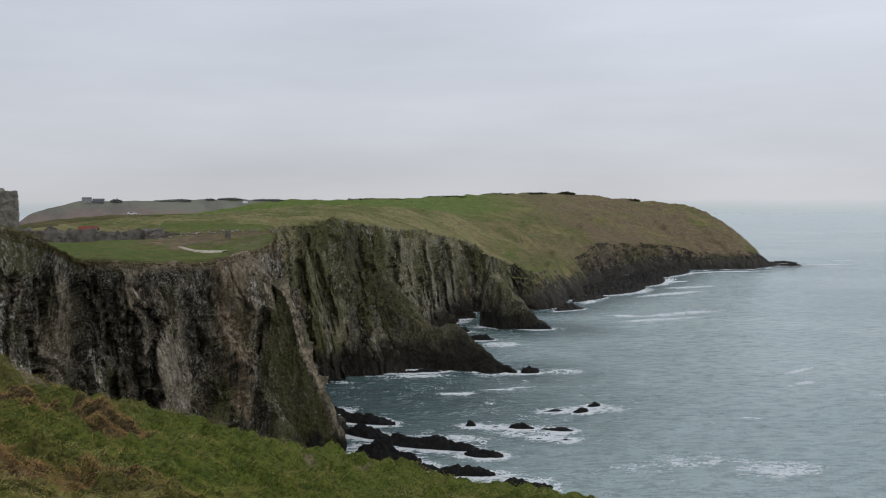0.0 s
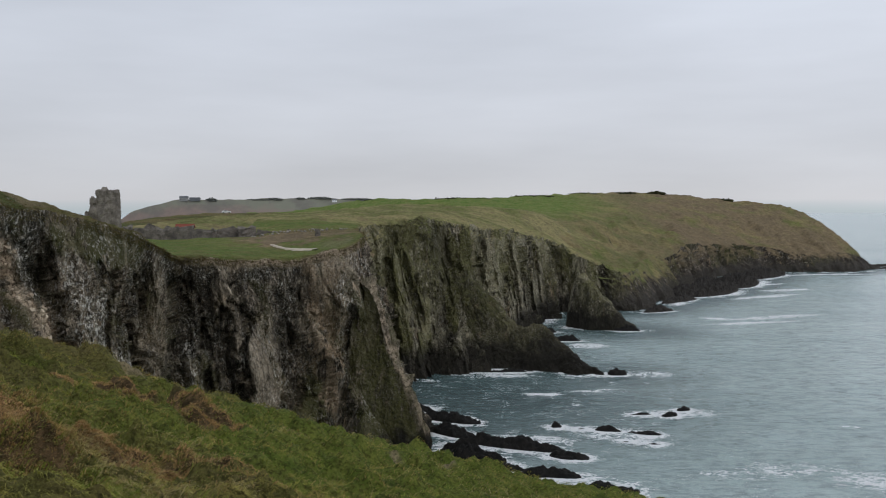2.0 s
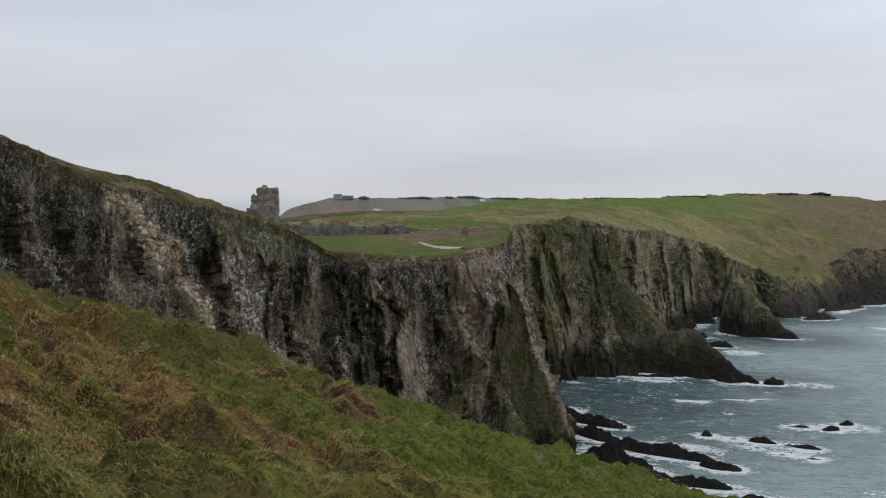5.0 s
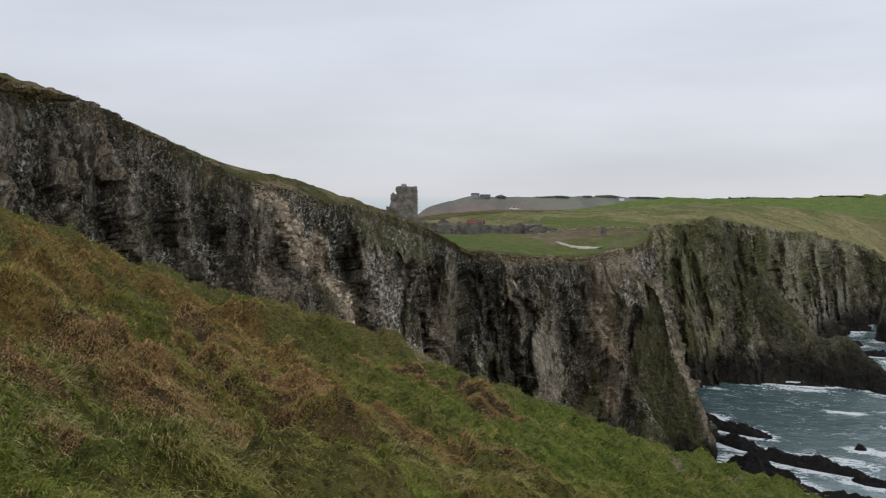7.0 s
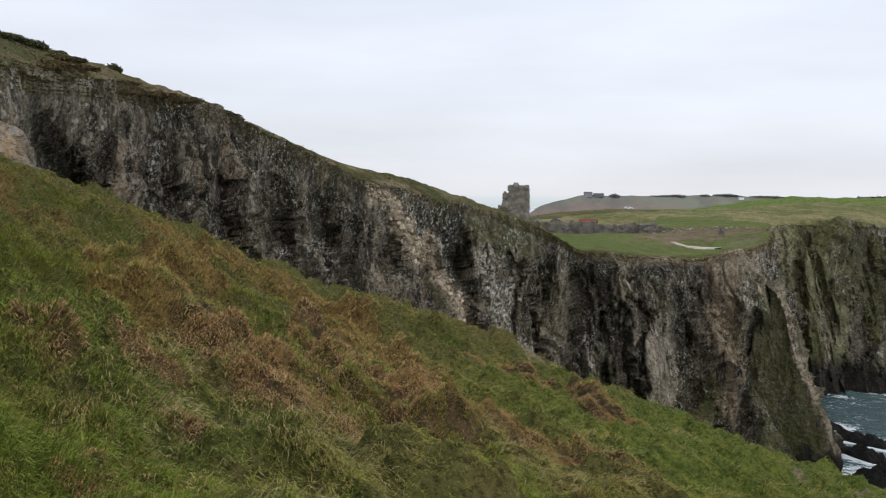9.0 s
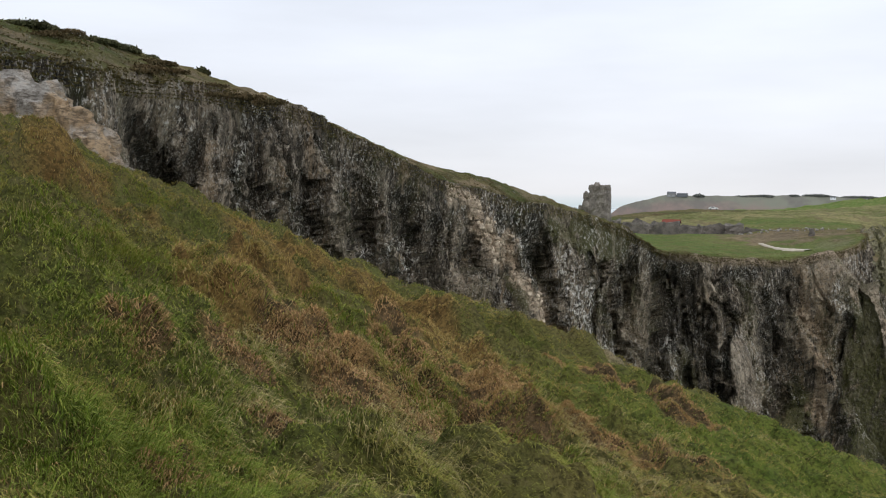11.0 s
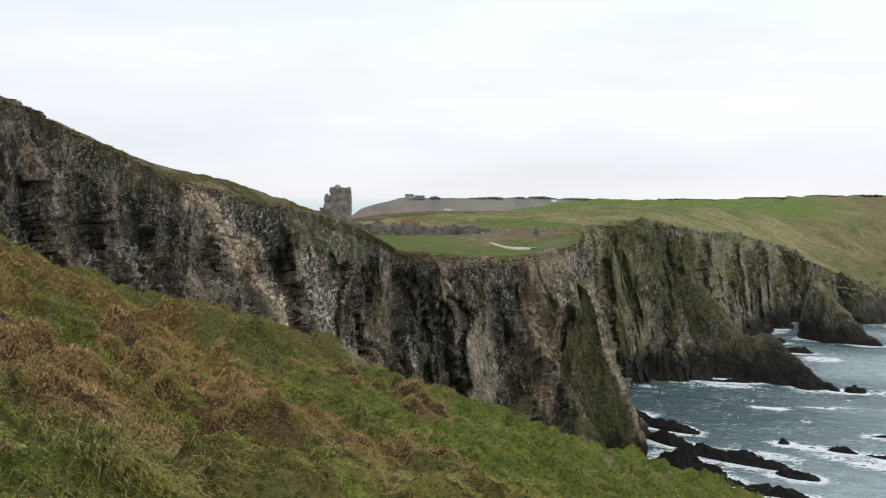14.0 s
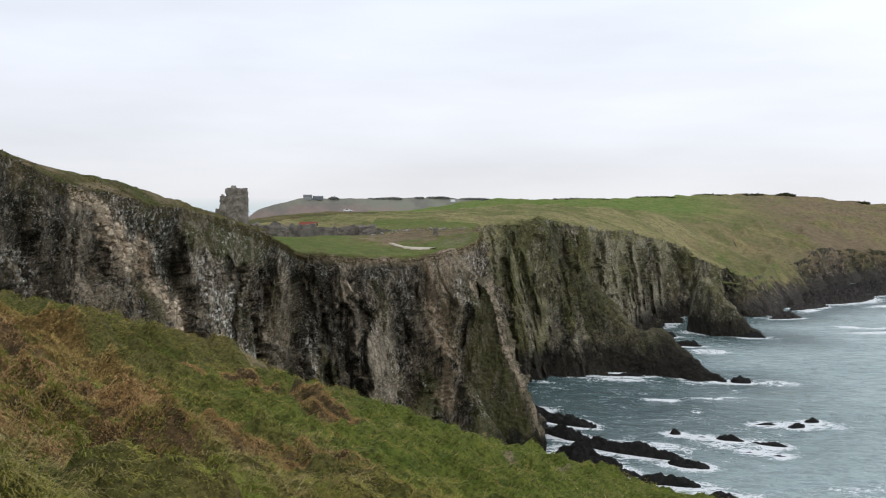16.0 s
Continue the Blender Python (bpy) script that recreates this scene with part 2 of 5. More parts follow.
    rub = n.mix(n.rng(n.noise(1.1, 7, 0.8, distort=0.6), 0.5, 0.56), (0.66, 0.52, 0.375), (0.135, 0.10, 0.068))
    rock = n.mix(n.math("MULTIPLY", scar, n.rng(n.noise(0.7, 6, 0.7), 0.36, 0.42, 0.2, 1.0)), rock, rub)
    # black lichen and weed of the splash zone
    edge = n.math("ADD", z, n.rng(n.noise(0.12, 4, 0.6), 0.3, 0.7, -3.5, 3.5))
    rock = n.mix(n.rng(edge, wet_top * 0.5, wet_top, 0.9, 0.0), rock, splash)
    grass = turf_colour(n, lush, dry, rust)
    slope = n.math("ADD", nz, n.rng(n.noise(0.5 / scale, 5, 0.7), 0.25, 0.75, -0.22, 0.22))
    turfy = n.math("MULTIPLY", n.rng(slope, steep[0], steep[1]), n.rng(edge, wet_top, wet_top + 4.0))
    turfy = n.math("MULTIPLY", turfy, n.math("SUBTRACT", 1.0, n.math("MULTIPLY", scar, 0.9)))
    turfy = n.math("MULTIPLY", turfy, n.math("SUBTRACT", 1.0, n.attr("wall")))
    col = n.mix(turfy, rock, grass)
    h = n.math("SUBTRACT", n.math("ADD", n.math("MULTIPLY", s2, 0.6), n.math("MULTIPLY", s3, 0.4)), n.math("MULTIPLY", cracks, 0.25))
    nor = n.bump(h, 1.0, 1.2 * scale)
    n.finish(col, n.rng(edge, wet_top * 0.5, wet_top, 0.7, 0.97), nor, 0.08)
    return m


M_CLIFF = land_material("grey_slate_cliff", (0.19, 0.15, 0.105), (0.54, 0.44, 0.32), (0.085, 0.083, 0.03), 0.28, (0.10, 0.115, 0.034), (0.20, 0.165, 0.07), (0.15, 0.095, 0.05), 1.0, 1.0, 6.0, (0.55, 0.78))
M_FIN = land_material("mossy_slate_fin", (0.085, 0.069, 0.048), (0.28, 0.235, 0.17), (0.1, 0.096, 0.035), 0.7, (0.10, 0.115, 0.034), (0.20, 0.165, 0.07), (0.15, 0.095, 0.05), 1.2, 0.1, 6.0, (0.55, 0.78))
# rock and splash tones lifted: the haze across the bay is in the colour
M_BAY = land_material("mossy_slate_cliff", (0.14, 0.125, 0.09), (0.56, 0.50, 0.355), (0.145, 0.138, 0.054), 0.46, (0.21, 0.225, 0.075), (0.40, 0.345, 0.16), (0.27, 0.205, 0.115), 1.7, 0.2, 11.5, (0.5, 0.78), (0.028, 0.025, 0.021))
M_SPUR = land_material("dark_mossy_spur", (0.065, 0.057, 0.041), (0.25, 0.22, 0.155), (0.09, 0.088, 0.03), 0.5, (0.13, 0.135, 0.045), (0.2, 0.175, 0.08), (0.15, 0.115, 0.065), 1.7, 0.1, 11.5, (0.5, 0.78), (0.02, 0.018, 0.015))
# pale winter turf, lightened further, like rock and splash, by painted haze
M_HEAD = land_material("grassy_headland", (0.09, 0.077, 0.061), (0.20, 0.167, 0.128), (0.11, 0.11, 0.04), 0.4, (0.19, 0.235, 0.066), (0.40, 0.335, 0.145), (0.32, 0.23, 0.135), 2.6, 0.08, 9.5, (0.44, 0.64), (0.062, 0.055, 0.047))


def reef_material(name, dark, pale):
    m, n = material(name)
    a = n.noise(0.9, 6, 0.7, (1, 1, 0.5))
    b = n.noise(5.0, 5, 0.7)
    col = n.mix(n.rng(a, 0.4, 0.7), dark, pale)
    n.finish(col, n.rng(b, 0.3, 0.7, 0.55, 0.9), n.bump(n.math("ADD", a, n.math("MULTIPLY", b, 0.4)), 1.0, 0.6), 0.15)
    return m


M_REEF = reef_material("black_wet_reef", (0.010, 0.0095, 0.009), (0.028, 0.025, 0.021))
# the black reef rock again, lightened with painted haze for the farthest rocks
M_SHELF = reef_material("hazed_shelf", (0.026, 0.023, 0.02), (0.07, 0.062, 0.052))


def sea_material():
    m, n = material("grey_green_sea")
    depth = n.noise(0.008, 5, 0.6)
    far = n.attr("inshore_dark")
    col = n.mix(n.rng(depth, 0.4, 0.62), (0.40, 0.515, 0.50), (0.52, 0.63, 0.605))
    # teal inshore water, with the cliffs' dark reflection put into its colour
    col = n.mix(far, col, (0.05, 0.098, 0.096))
    # wind chop: the shading of dark backs and pale faces painted in, at two sizes
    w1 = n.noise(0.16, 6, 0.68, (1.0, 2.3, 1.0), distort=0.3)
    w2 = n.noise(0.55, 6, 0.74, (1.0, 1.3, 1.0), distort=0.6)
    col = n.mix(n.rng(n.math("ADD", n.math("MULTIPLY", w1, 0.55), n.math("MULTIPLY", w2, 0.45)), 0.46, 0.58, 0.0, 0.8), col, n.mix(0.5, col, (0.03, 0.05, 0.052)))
    # foam: threads and lace, whole only where the swell breaks
    thread = n.rng(n.math("ABSOLUTE", n.math("SUBTRACT", n.noise(0.22, 6, 0.65, (1.0, 1.6, 1.0), distort=1.6), 0.5)), 0.0, 0.09, 1.0, 0.0)
    lace = n.rng(n.noise(1.0, 7, 0.75, (1.0, 1.5, 1.0), distort=1.5), 0.3, 0.7)
    lace2 = n.rng(n.noise(0.12, 5, 0.65, (1.0, 1.5, 1.0), distort=1.0), 0.3, 0.7)
    both = n.math("ADD", n.math("MULTIPLY", thread, 0.34), n.math("ADD", n.math("MULTIPLY", lace, 0.42), n.math("MULTIPLY", lace2, 0.34)))
    thr = n.math("ADD", both, n.math("SUBTRACT", n.math("MULTIPLY", n.attr("foam"), 0.74), 1.0))
    fo = n.rng(thr, -0.02, 0.10)
    col = n.mix(n.rng(thr, -0.25, 0.05, 0, 0.5), col, (0.17, 0.26, 0.255))
    col = n.mix(fo, col, (0.86, 0.87, 0.86))
    swell = n.noise(0.05, 3, 0.5, (1.0, 2.4, 1.0))
    ripple = n.noise(0.16, 4, 0.6, (1.0, 2.2, 1.0))
    chop = n.noise(0.8, 6, 0.68, (1.0, 1.5, 1.0))
    nor = n.bump(swell, 0.25, 4.0)
    nor = n.bump(n.math("ADD", ripple, n.math("MULTIPLY", chop, 0.6)), 0.9, 1.2, nor)
    n.finish(col, n.rng(fo, 0, 1, 0.16, 0.9), nor, 0.5)
    return m


M_SEA = sea_material()


# ---- building helpers ----
def mesh_from(name, verts, faces, mat, attrs=None, soft=True):
    me = bpy.data.meshes.new(name)
    verts, faces = np.asarray(verts, np.float32), np.asarray(faces, np.int32)
    k = faces.shape[1]
    me.vertices.add(len(verts))
    me.vertices.foreach_set("co", verts.ravel())
    me.loops.add(faces.size)
    me.loops.foreach_set("vertex_index", faces.ravel())
    me.polygons.add(len(faces))
    me.polygons.foreach_set("loop_start", np.arange(0, faces.size, k, dtype=np.int32))
    me.update(calc_edges=True)
    me.validate()
    me.polygons.foreach_set("use_smooth", np.full(len(me.polygons), soft))
    for key, val in (attrs or {}).items():
        a = me.attributes.new(key, "FLOAT", "POINT")
        a.data.foreach_set("value", np.asarray(val, np.float32))
    me.materials.append(mat)
    return me


def grid_faces(nr, nc, wrap=False):
    r, c = np.meshgrid(np.arange(nr - 1), np.arange(nc if wrap else nc - 1), indexing="ij")
    c1 = (c + 1) % nc
    return np.stack([r * nc + c, r * nc + c1, (r + 1) * nc + c1, (r + 1) * nc + c], -1).reshape(-1, 4)


def part(name, bm, mat, parent, label=""):
    me = bpy.data.meshes.new(name)
    bm.to_mesh(me)
    bm.free()
    me.materials.append(mat)
    ob = new(name, me)
    ob.parent = parent
    return tagged(ob, label)


def spline(points, n):
    """n points along a smooth curve through the control points, even in their numbering."""
    p = np.asarray(points, float)
    t = np.linspace(0, len(p) - 1.0001, n)
    i = t.astype(int)
    f = (t - i)[:, None]
    q = np.vstack([2 * p[0] - p[1], p, 2 * p[-1] - p[-2]])
    a, b, c, d = q[i], q[i + 1], q[i + 2], q[i + 3]
    return 0.5 * (2 * b + (c - a) * f + (2 * a - 5 * b + 4 * c - d) * f ** 2 + (3 * b - a - 3 * c + d) * f ** 3)


def grid_normals(v):
    du = np.gradient(v, axis=1)
    dv = np.gradient(v, axis=0)
    n = np.cross(du, dv)
    return n / (np.linalg.norm(n, axis=2, keepdims=True) + 1e-9)


def loft(curves, nu, steps, flip=1.0):
    """A sheet over paired guide curves, from the sea's edge up the cliff and on over the land; also each row's place (0 at the sea, 1 at the rim, 2...)."""
    lines = [spline(c, nu) for c in curves]
    rows_, place = [], []
    for j, n in enumerate(steps):
        for k in range(n + (j == len(steps) - 1)):
            f = k / n
            rows_.append(lines[j] * (1 - f) + lines[j + 1] * f)
            place.append(j + f)
    return np.array(rows_), np.array(place)


def facets(u, w, seed, su, sw, tilt=0.6):
    """Broken faces: cells of random set-back, each a plane with a tilt of its own. u along the cliff, w up it."""
    a, b = u / su, w / sw
    ia, ib = np.floor(a).astype(np.int64), np.floor(b).astype(np.int64)
    best, val = np.full(a.shape, 1e9), np.zeros(a.shape)
    for da in (-1, 0, 1):
        for db in (-1, 0, 1):
            ca, cb = ia + da, ib + db
            h = (ca * 374761393 + cb * 668265263 + seed * 974711) & 0x7FFFFFFF
            h = ((h ^ (h >> 13)) * 1274126177) & 0x7FFFFFFF
            r1, r2, r3, r4 = (h & 255) / 255, ((h >> 8) & 255) / 255, ((h >> 16) & 127) / 127, ((h >> 4) & 255) / 255
            pa, pb = ca + r1, cb + r2
            d = (a - pa) ** 2 + (b - pb) ** 2
            near = d < best
            best = np.where(near, d, best)
            val = np.where(near, (r3 - 0.5) * 2 + tilt * ((r4 - 0.5) * 2 * (a - pa) + (r1 - 0.3) * (b - pb)), val)
    return val


def carve(v, place, rough, turf, seed, lean=0.25, size=1.0, flute=0.0, lip=0.25, deep=1.0):
    """Breaks a lofted sheet into ribs, gullies, ledges and blocks on the cliff, and hummocks on the turf."""
    nr, nc, _ = v.shape
    n = grid_normals(v)
    if n[int(np.searchsorted(place, 1.6)) if place[-1] > 1.6 else -1, nc // 2, 2] < 0:
        n = -n
    s = np.zeros((nr, nc))
    mid = v[int(np.searchsorted(place, 0.6))]
    s[:] = np.concatenate([[0], np.cumsum(np.linalg.norm(np.diff(mid[:, :2], axis=0), axis=1))])
    z = v[:, :, 2]
    q = np.stack([(s + lean * z) / size, z / size, np.full_like(s, seed * 31.7)], -1).reshape(-1, 3)
    warp = fbm(q * (0.12, 0.06, 1), 2) * 2.0
    u, w = q[:, 0] + warp, q[:, 1] + warp * 1.5
    ribs = fbm(q * (0.06, 0.012, 1), 3) * 2.2 - 2.6 * smooth(0.45, 0.95, ridged(q * (0.085, 0.016, 1) + 3.0, 2))
    ribs = ribs * deep - (deep - 1.0) * 4.5 * smooth(0.5, 1.0, ridged(q * (0.05, 0.006, 1) + 8.0, 2))
    ribs = ribs + flute * (ridged(q * (0.11, 0.004, 1) + 6.0, 2) - 0.4)
    block = facets(u, w, seed, 9.0, 24.0) * 1.8 + facets(u, w, seed + 5, 3.6, 7.0) * 1.35 + facets(u, w, seed + 9, 1.4, 2.4) * 0.7 + facets(u, w, seed + 13, 0.7, 1.0) * 0.25
    fine = fbm(q * (0.9, 0.6, 1), 3) * 0.2
    bed = 0.55 * facets(u, w, seed + 5, 3.6, 9.0, 0.0) + 0.45 * facets(u, w, seed + 9, 1.4, 3.0, 0.0)
    rock = (ribs + block + fine).reshape(nr, nc) * rough * size
    hum = (fbm(v.reshape(-1, 3) * 0.08 + seed, 4) * 0.9 + fbm(v.reshape(-1, 3) * 0.5, 3) * 0.25).reshape(nr, nc) * turf
    p = place[:, None]
    w2 = smooth(0.98, 1.15, p) * (1 - 0.6 * smooth(place[-1] - 0.3, place[-1], p))
    hold = 1 - (1 - lip) * smooth(0.8, 1.0, p)
    out = v + n * ((rock * hold * (1 - smooth(1.0, 1.1, p)))[..., None])
    out[:, :, 2] += hum * w2
    return out, bed, z


def bearings(v):
    """Each point's bearing round the inlet, in degrees west of north, seen from the hill at its head."""
    return np.degrees(np.arctan2(-v[:, :, 0], v[:, :, 1]))


def along(bear, z, line, half, far, torn):
    """1 on a line drawn down a cliff through (bearing, height) points, 0 beyond its half width in metres, with a torn edge."""
    best = np.full(bear.shape, 9.0)
    scale = math.radians(1.0) * far
    for (a0, z0), (a1, z1) in zip(line, line[1:]):
        du, dz = (a1 - a0) * scale, z1 - z0
        pu = (bear - a0) * scale
        t = np.clip((pu * du + (z - z0) * dz) / (du * du + dz * dz), 0, 1)
        best = np.minimum(best, np.hypot(pu - t * du, z - z0 - t * dz) / half)
    return 1 - smooth(0.25, 1.15, best + torn)


def score(v, place, marks, far, seed, keys, deep=0.45):
    """Cuts the gullies (depth over 0) and lifts the ribs (under 0) of a cliff, and says where each kind of rock and the
    gullies' painted shade lie.
    """
    bear, z = bearings(v), v[:, :, 2].copy()
    q = np.stack([bear * math.radians(1.0) * far, z, np.full_like(z, seed * 3.3)], -1).reshape(-1, 3)
    wob = fbm(q * (0.3, 0.14, 1), 4).reshape(z.shape)
    wob2 = fbm(q * (0.22, 0.1, 1) + 40, 3).reshape(z.shape)
    torn = (fbm(q * (0.9, 0.28, 1) * (150 / far) + 11, 5, 0.62) * 0.5).reshape(z.shape)
    bear, zz = bear + np.degrees(wob * 1.3 / far), z + wob2 * 2.4
    found = {k: np.zeros_like(z) for k in keys}
    push = np.zeros_like(z)
    for kind, half, depth, line in marks:
        w = along(bear, zz, line, half, far, torn)
        found[kind] = np.maximum(found[kind], w)
        push += deep * depth * w
    if "sheet" in found:
        flat = v.copy()
        for axis, n in ((0, 17), (1, 33), (0, 17), (1, 33)):
            pad = [(n // 2, n // 2) if a == axis else (0, 0) for a in range(3)]
            total = np.cumsum(np.pad(flat, [(p[0] + (p[0] > 0), p[1]) for p in pad], mode="edge"), axis=axis)
            flat = (np.take(total, np.arange(n, total.shape[axis]), axis) - np.take(total, np.arange(0, total.shape[axis] - n), axis)) / n
        v += (flat - v) * (0.85 * found["sheet"])[..., None]
    push *= (1 - smooth(0.84, 0.99, place))[:, None]
    r = np.hypot(v[:, :, 0], v[:, :, 1])
    v[:, :, 0] *= 1 + push / r
    v[:, :, 1] *= 1 + push / r
    return found


# gullies with their shade put into the colour, slabs, stains and rubble of the near wall: kind, half width, depth, then
# bearing and height down the line
NEAR_MARKS = [
    ("darken", 2.0, 7, [(23.6, 51), (23.35, 44.5), (22.8, 37.5), (22.3, 33)]), ("darken", 1.1, 5, [(17.35, 46), (17.8, 39.5), (18.25, 33.8), (18.4, 26)]),
    ("darken", 2.6, 7, [(15.9, 43), (15.5, 35.6), (15.1, 29), (15.9, 24), (16.2, 18)]), ("darken", 3.0, 9, [(14.3, 42), (13.5, 32.8), (12.7, 24), (12.2, 17), (12.0, 10)]),
    ("darken", 1.3, 5, [(14.2, 30), (13.8, 22), (13.9, 14)]), ("darken", 1.7, 4, [(8.7, 36), (8.85, 30), (8.9, 25)]), ("darken", 1.5, 3, [(11.7, 41.2), (9.8, 39.2)]),
    ("darken", 1.5, 4, [(4.75, 30), (4.75, 24), (5.15, 18), (5.5, 10), (5.7, 3)]), ("darken", 1.6, 4, [(27.7, 51.5), (27.7, 45)]), ("darken", 1.4, 3, [(25.5, 51), (24.8, 47.5)]),
    ("darken", 1.5, 5, [(44.0, 63.2), (44.5, 60.5), (45.1, 57)]), ("darken", 2.4, 6, [(48.4, 62), (47.4, 57), (46.8, 54)]), ("darken", 1.6, 4, [(38.0, 55.5), (37.8, 49)]),
    ("darken", 1.5, 4, [(34.9, 57), (34.4, 49)]), ("darken", 1.4, 4, [(32.0, 55), (31.7, 48)]), ("darken", 1.3, 3, [(29.5, 57.5), (29.8, 52.5), (29.9, 46)]),
    ("darken", 1.0, 4, [(19.6, 44), (19.8, 36), (20.0, 30)]), ("darken", 1.2, 4, [(12.0, 36), (11.4, 30), (11.3, 22)]), ("darken", 1.0, 3, [(7.8, 22), (8.2, 12)]),
    ("slab", 1.2, -2, [(28.6, 50), (28.6, 44), (28.55, 37)]), ("slab", 1.9, -3, [(16.8, 42), (16.9, 32.6), (17.1, 25.5), (17.3, 18)]), ("slab", 2.4, -3, [(10.5, 29), (10.2, 20), (10.2, 9)]),
    ("slab", 1.5, -2, [(13.0, 40), (12.3, 34), (11.9, 27)]), ("slab", 1.2, -2, [(5.2, 43), (5.15, 37), (5.3, 31)]), ("slab", 0.9, -1, [(45.1, 62), (45.4, 57.5)]), ("slab", 1.2, -2, [(40.75, 61), (40.5, 55)]),
    ("slab", 1.0, -2, [(36.4, 58), (36.2, 50)]), ("slab", 1.2, -2, [(33.4, 57), (33.1, 48)]), ("slab", 1.0, -2, [(21.3, 46), (21.0, 38)]), ("slab", 1.0, -2, [(7.0, 33), (6.8, 24)]),
    ("slab", 2.6, 0, [(6.7, 42), (6.4, 34)]), ("slab", 2.0, -1, [(4.6, 43.5), (4.4, 38)]), ("ochre", 1.6, 0, [(6.9, 42), (6.7, 28)]), ("ochre", 1.4, 0, [(5.9, 40), (5.8, 30)]), ("slab", 1.4, -1, [(8.2, 38), (8.1, 28)]),
    ("slab", 3.2, 0, [(5.4, 44), (5.3, 34)]), ("ochre", 2.5, 0, [(7.3, 41), (7.0, 20)]), ("ochre", 2.0, 0, [(5.9, 36), (6.2, 12)]),
    ("ochre", 0.9, -2, [(7.4, 42), (7.4, 31), (7.95, 19), (8.1, 12)]), ("ochre", 0.9, -2, [(5.5, 33), (5.7, 24), (6.0, 12)]), ("ochre", 0.8, -1, [(6.4, 41), (6.5, 30)]),
    ("guano", 1.0, 0, [(42.3, 61), (42.4, 57), (42.5, 52)]), ("guano", 0.8, 0, [(38.6, 51), (38.7, 46)]), ("guano", 1.6, 0, [(31.8, 46.5), (31.5, 43.5)]), ("guano", 3.2, 0, [(21.7, 43), (20.3, 37)]),
    ("guano", 2.6, 0, [(22.0, 34), (19.8, 31.5), (19.0, 27)]), ("guano", 1.0, 0, [(26.2, 54), (26.4, 51)]), ("guano", 1.2, 0, [(24.5, 47), (24.1, 44)]), ("guano", 1.0, 0, [(15.0, 31), (14.9, 20)]), ("guano", 1.2, 0, [(5.4, 38), (5.2, 32)]),
    ("guano", 0.7, 0, [(22.4, 45), (22.2, 36)]), ("guano", 1.5, 0, [(34.5, 49), (33.0, 47)]), ("guano", 1.2, 0, [(11.6, 27), (11.5, 24)]),
    ("scar", 1.7, 2, [(28.7, 55.6), (27.9, 54.2), (27.0, 51.8)]), ("scar", 2.0, 2, [(27.0, 51.8), (26.0, 48.2), (25.1, 43.2)]), ("scar", 1.5, 1, [(25.1, 43.2), (23.9, 39.4), (22.9, 35.8), (22.0, 33)]),
    ("moss", 4.5, 0, [(20.4, 49.5), (18.9, 48.2)]), ("moss", 2.5, 0, [(22.0, 49), (20.0, 45.5)]), ("moss", 2.2, 0, [(4.0, 37), (3.6, 30), (3.4, 20)]), ("moss", 5.0, 0, [(3.3, 22), (3.2, 12), (3.1, 0)]), ("moss", 3.0, 0, [(2.7, 20), (2.2, 12), (1.9, 2)]),
    ("moss", 2.6, -2, [(7.4, 16), (7.5, 8), (7.6, 1)]), ("moss", 2.0, 0, [(14.0, 24), (13.2, 15)]), ("moss", 1.6, 0, [(24.6, 40), (24.0, 36)]),
    ("sheet", 5.0, 0, [(3.6, 36), (3.3, 26), (3.2, 14), (3.2, 2)]), ("sheet", 4.0, 0, [(2.6, 22), (2.2, 14), (1.9, 3)]), ("sheet", 3.0, -1, [(7.5, 14), (7.6, 3)]), ("sheet", 2.6, 0, [(10.5, 29), (10.2, 9)]), ("sheet", 3.0, 0, [(19.8, 48.5), (18.9, 47)]),
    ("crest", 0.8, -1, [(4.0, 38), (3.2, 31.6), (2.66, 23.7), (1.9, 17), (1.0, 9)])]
# the crest of the hill behind the inlet: bearing and rise above the eye, degrees
HILL_SKY = [(15.5, -2.7), (18.7, -1.38), (20.8, -0.7), (22.5, -0.08), (24.15, 0.34), (26.7, 1.34), (28.8, 1.62), (30.2, 1.96), (32, 2.54), (33.8, 3.32), (35.25, 4.0), (37.4, 4.9), (39.4, 5.82), (40.8, 6.34), (42.5, 6.64), (44, 7.19), (46.4, 7.89), (49, 8.49), (51.2, 8.99), (53.5, 9.44), (58, 9.84)]


# ---- land: the near wall of the inlet and its flat promontory ----
NEAR_BASE = [(-30, 22, 20), (-48, 46, 0), (-54, 68, -3), (-55, 90, -3), (-52, 110, -3), (-47, 138, -3), (-41, 153, -3), (-34, 163, -3), (-24, 175, -3), (-11, 187, -3), (0.5, 197, -3), (-2, 216, -3), (-10, 255, -3), (-6, 280, -3)]
NEAR_RIM = [(-45, 20, 62), (-60, 45, 65.2), (-66, 68, 66.2), (-67, 90, 64.3), (-64, 113, 57.5), (-57, 145, 52.9), (-51, 162, 49.1), (-46, 172, 45.2), (-39, 181, 44.0), (-28, 195, 43.2), (-17, 204, 45.6), (-15, 222, 47.6), (-19, 250, 47.6), (-20, 290, 48.2)]
NEAR_TOP = [(-75, 35, 72), (-80, 60, 71.4), (-85, 81, 71.8), (-82, 102, 68.2), (-70, 121, 60.2), (-67, 147, 57.2), (-62, 165, 52.8), (-58, 182, 47), (-50, 197, 44.8), (-38, 212, 43.9), (-26, 218, 45.6), (-30, 232, 47), (-34, 250, 47.6), (-36, 290, 49.5)]
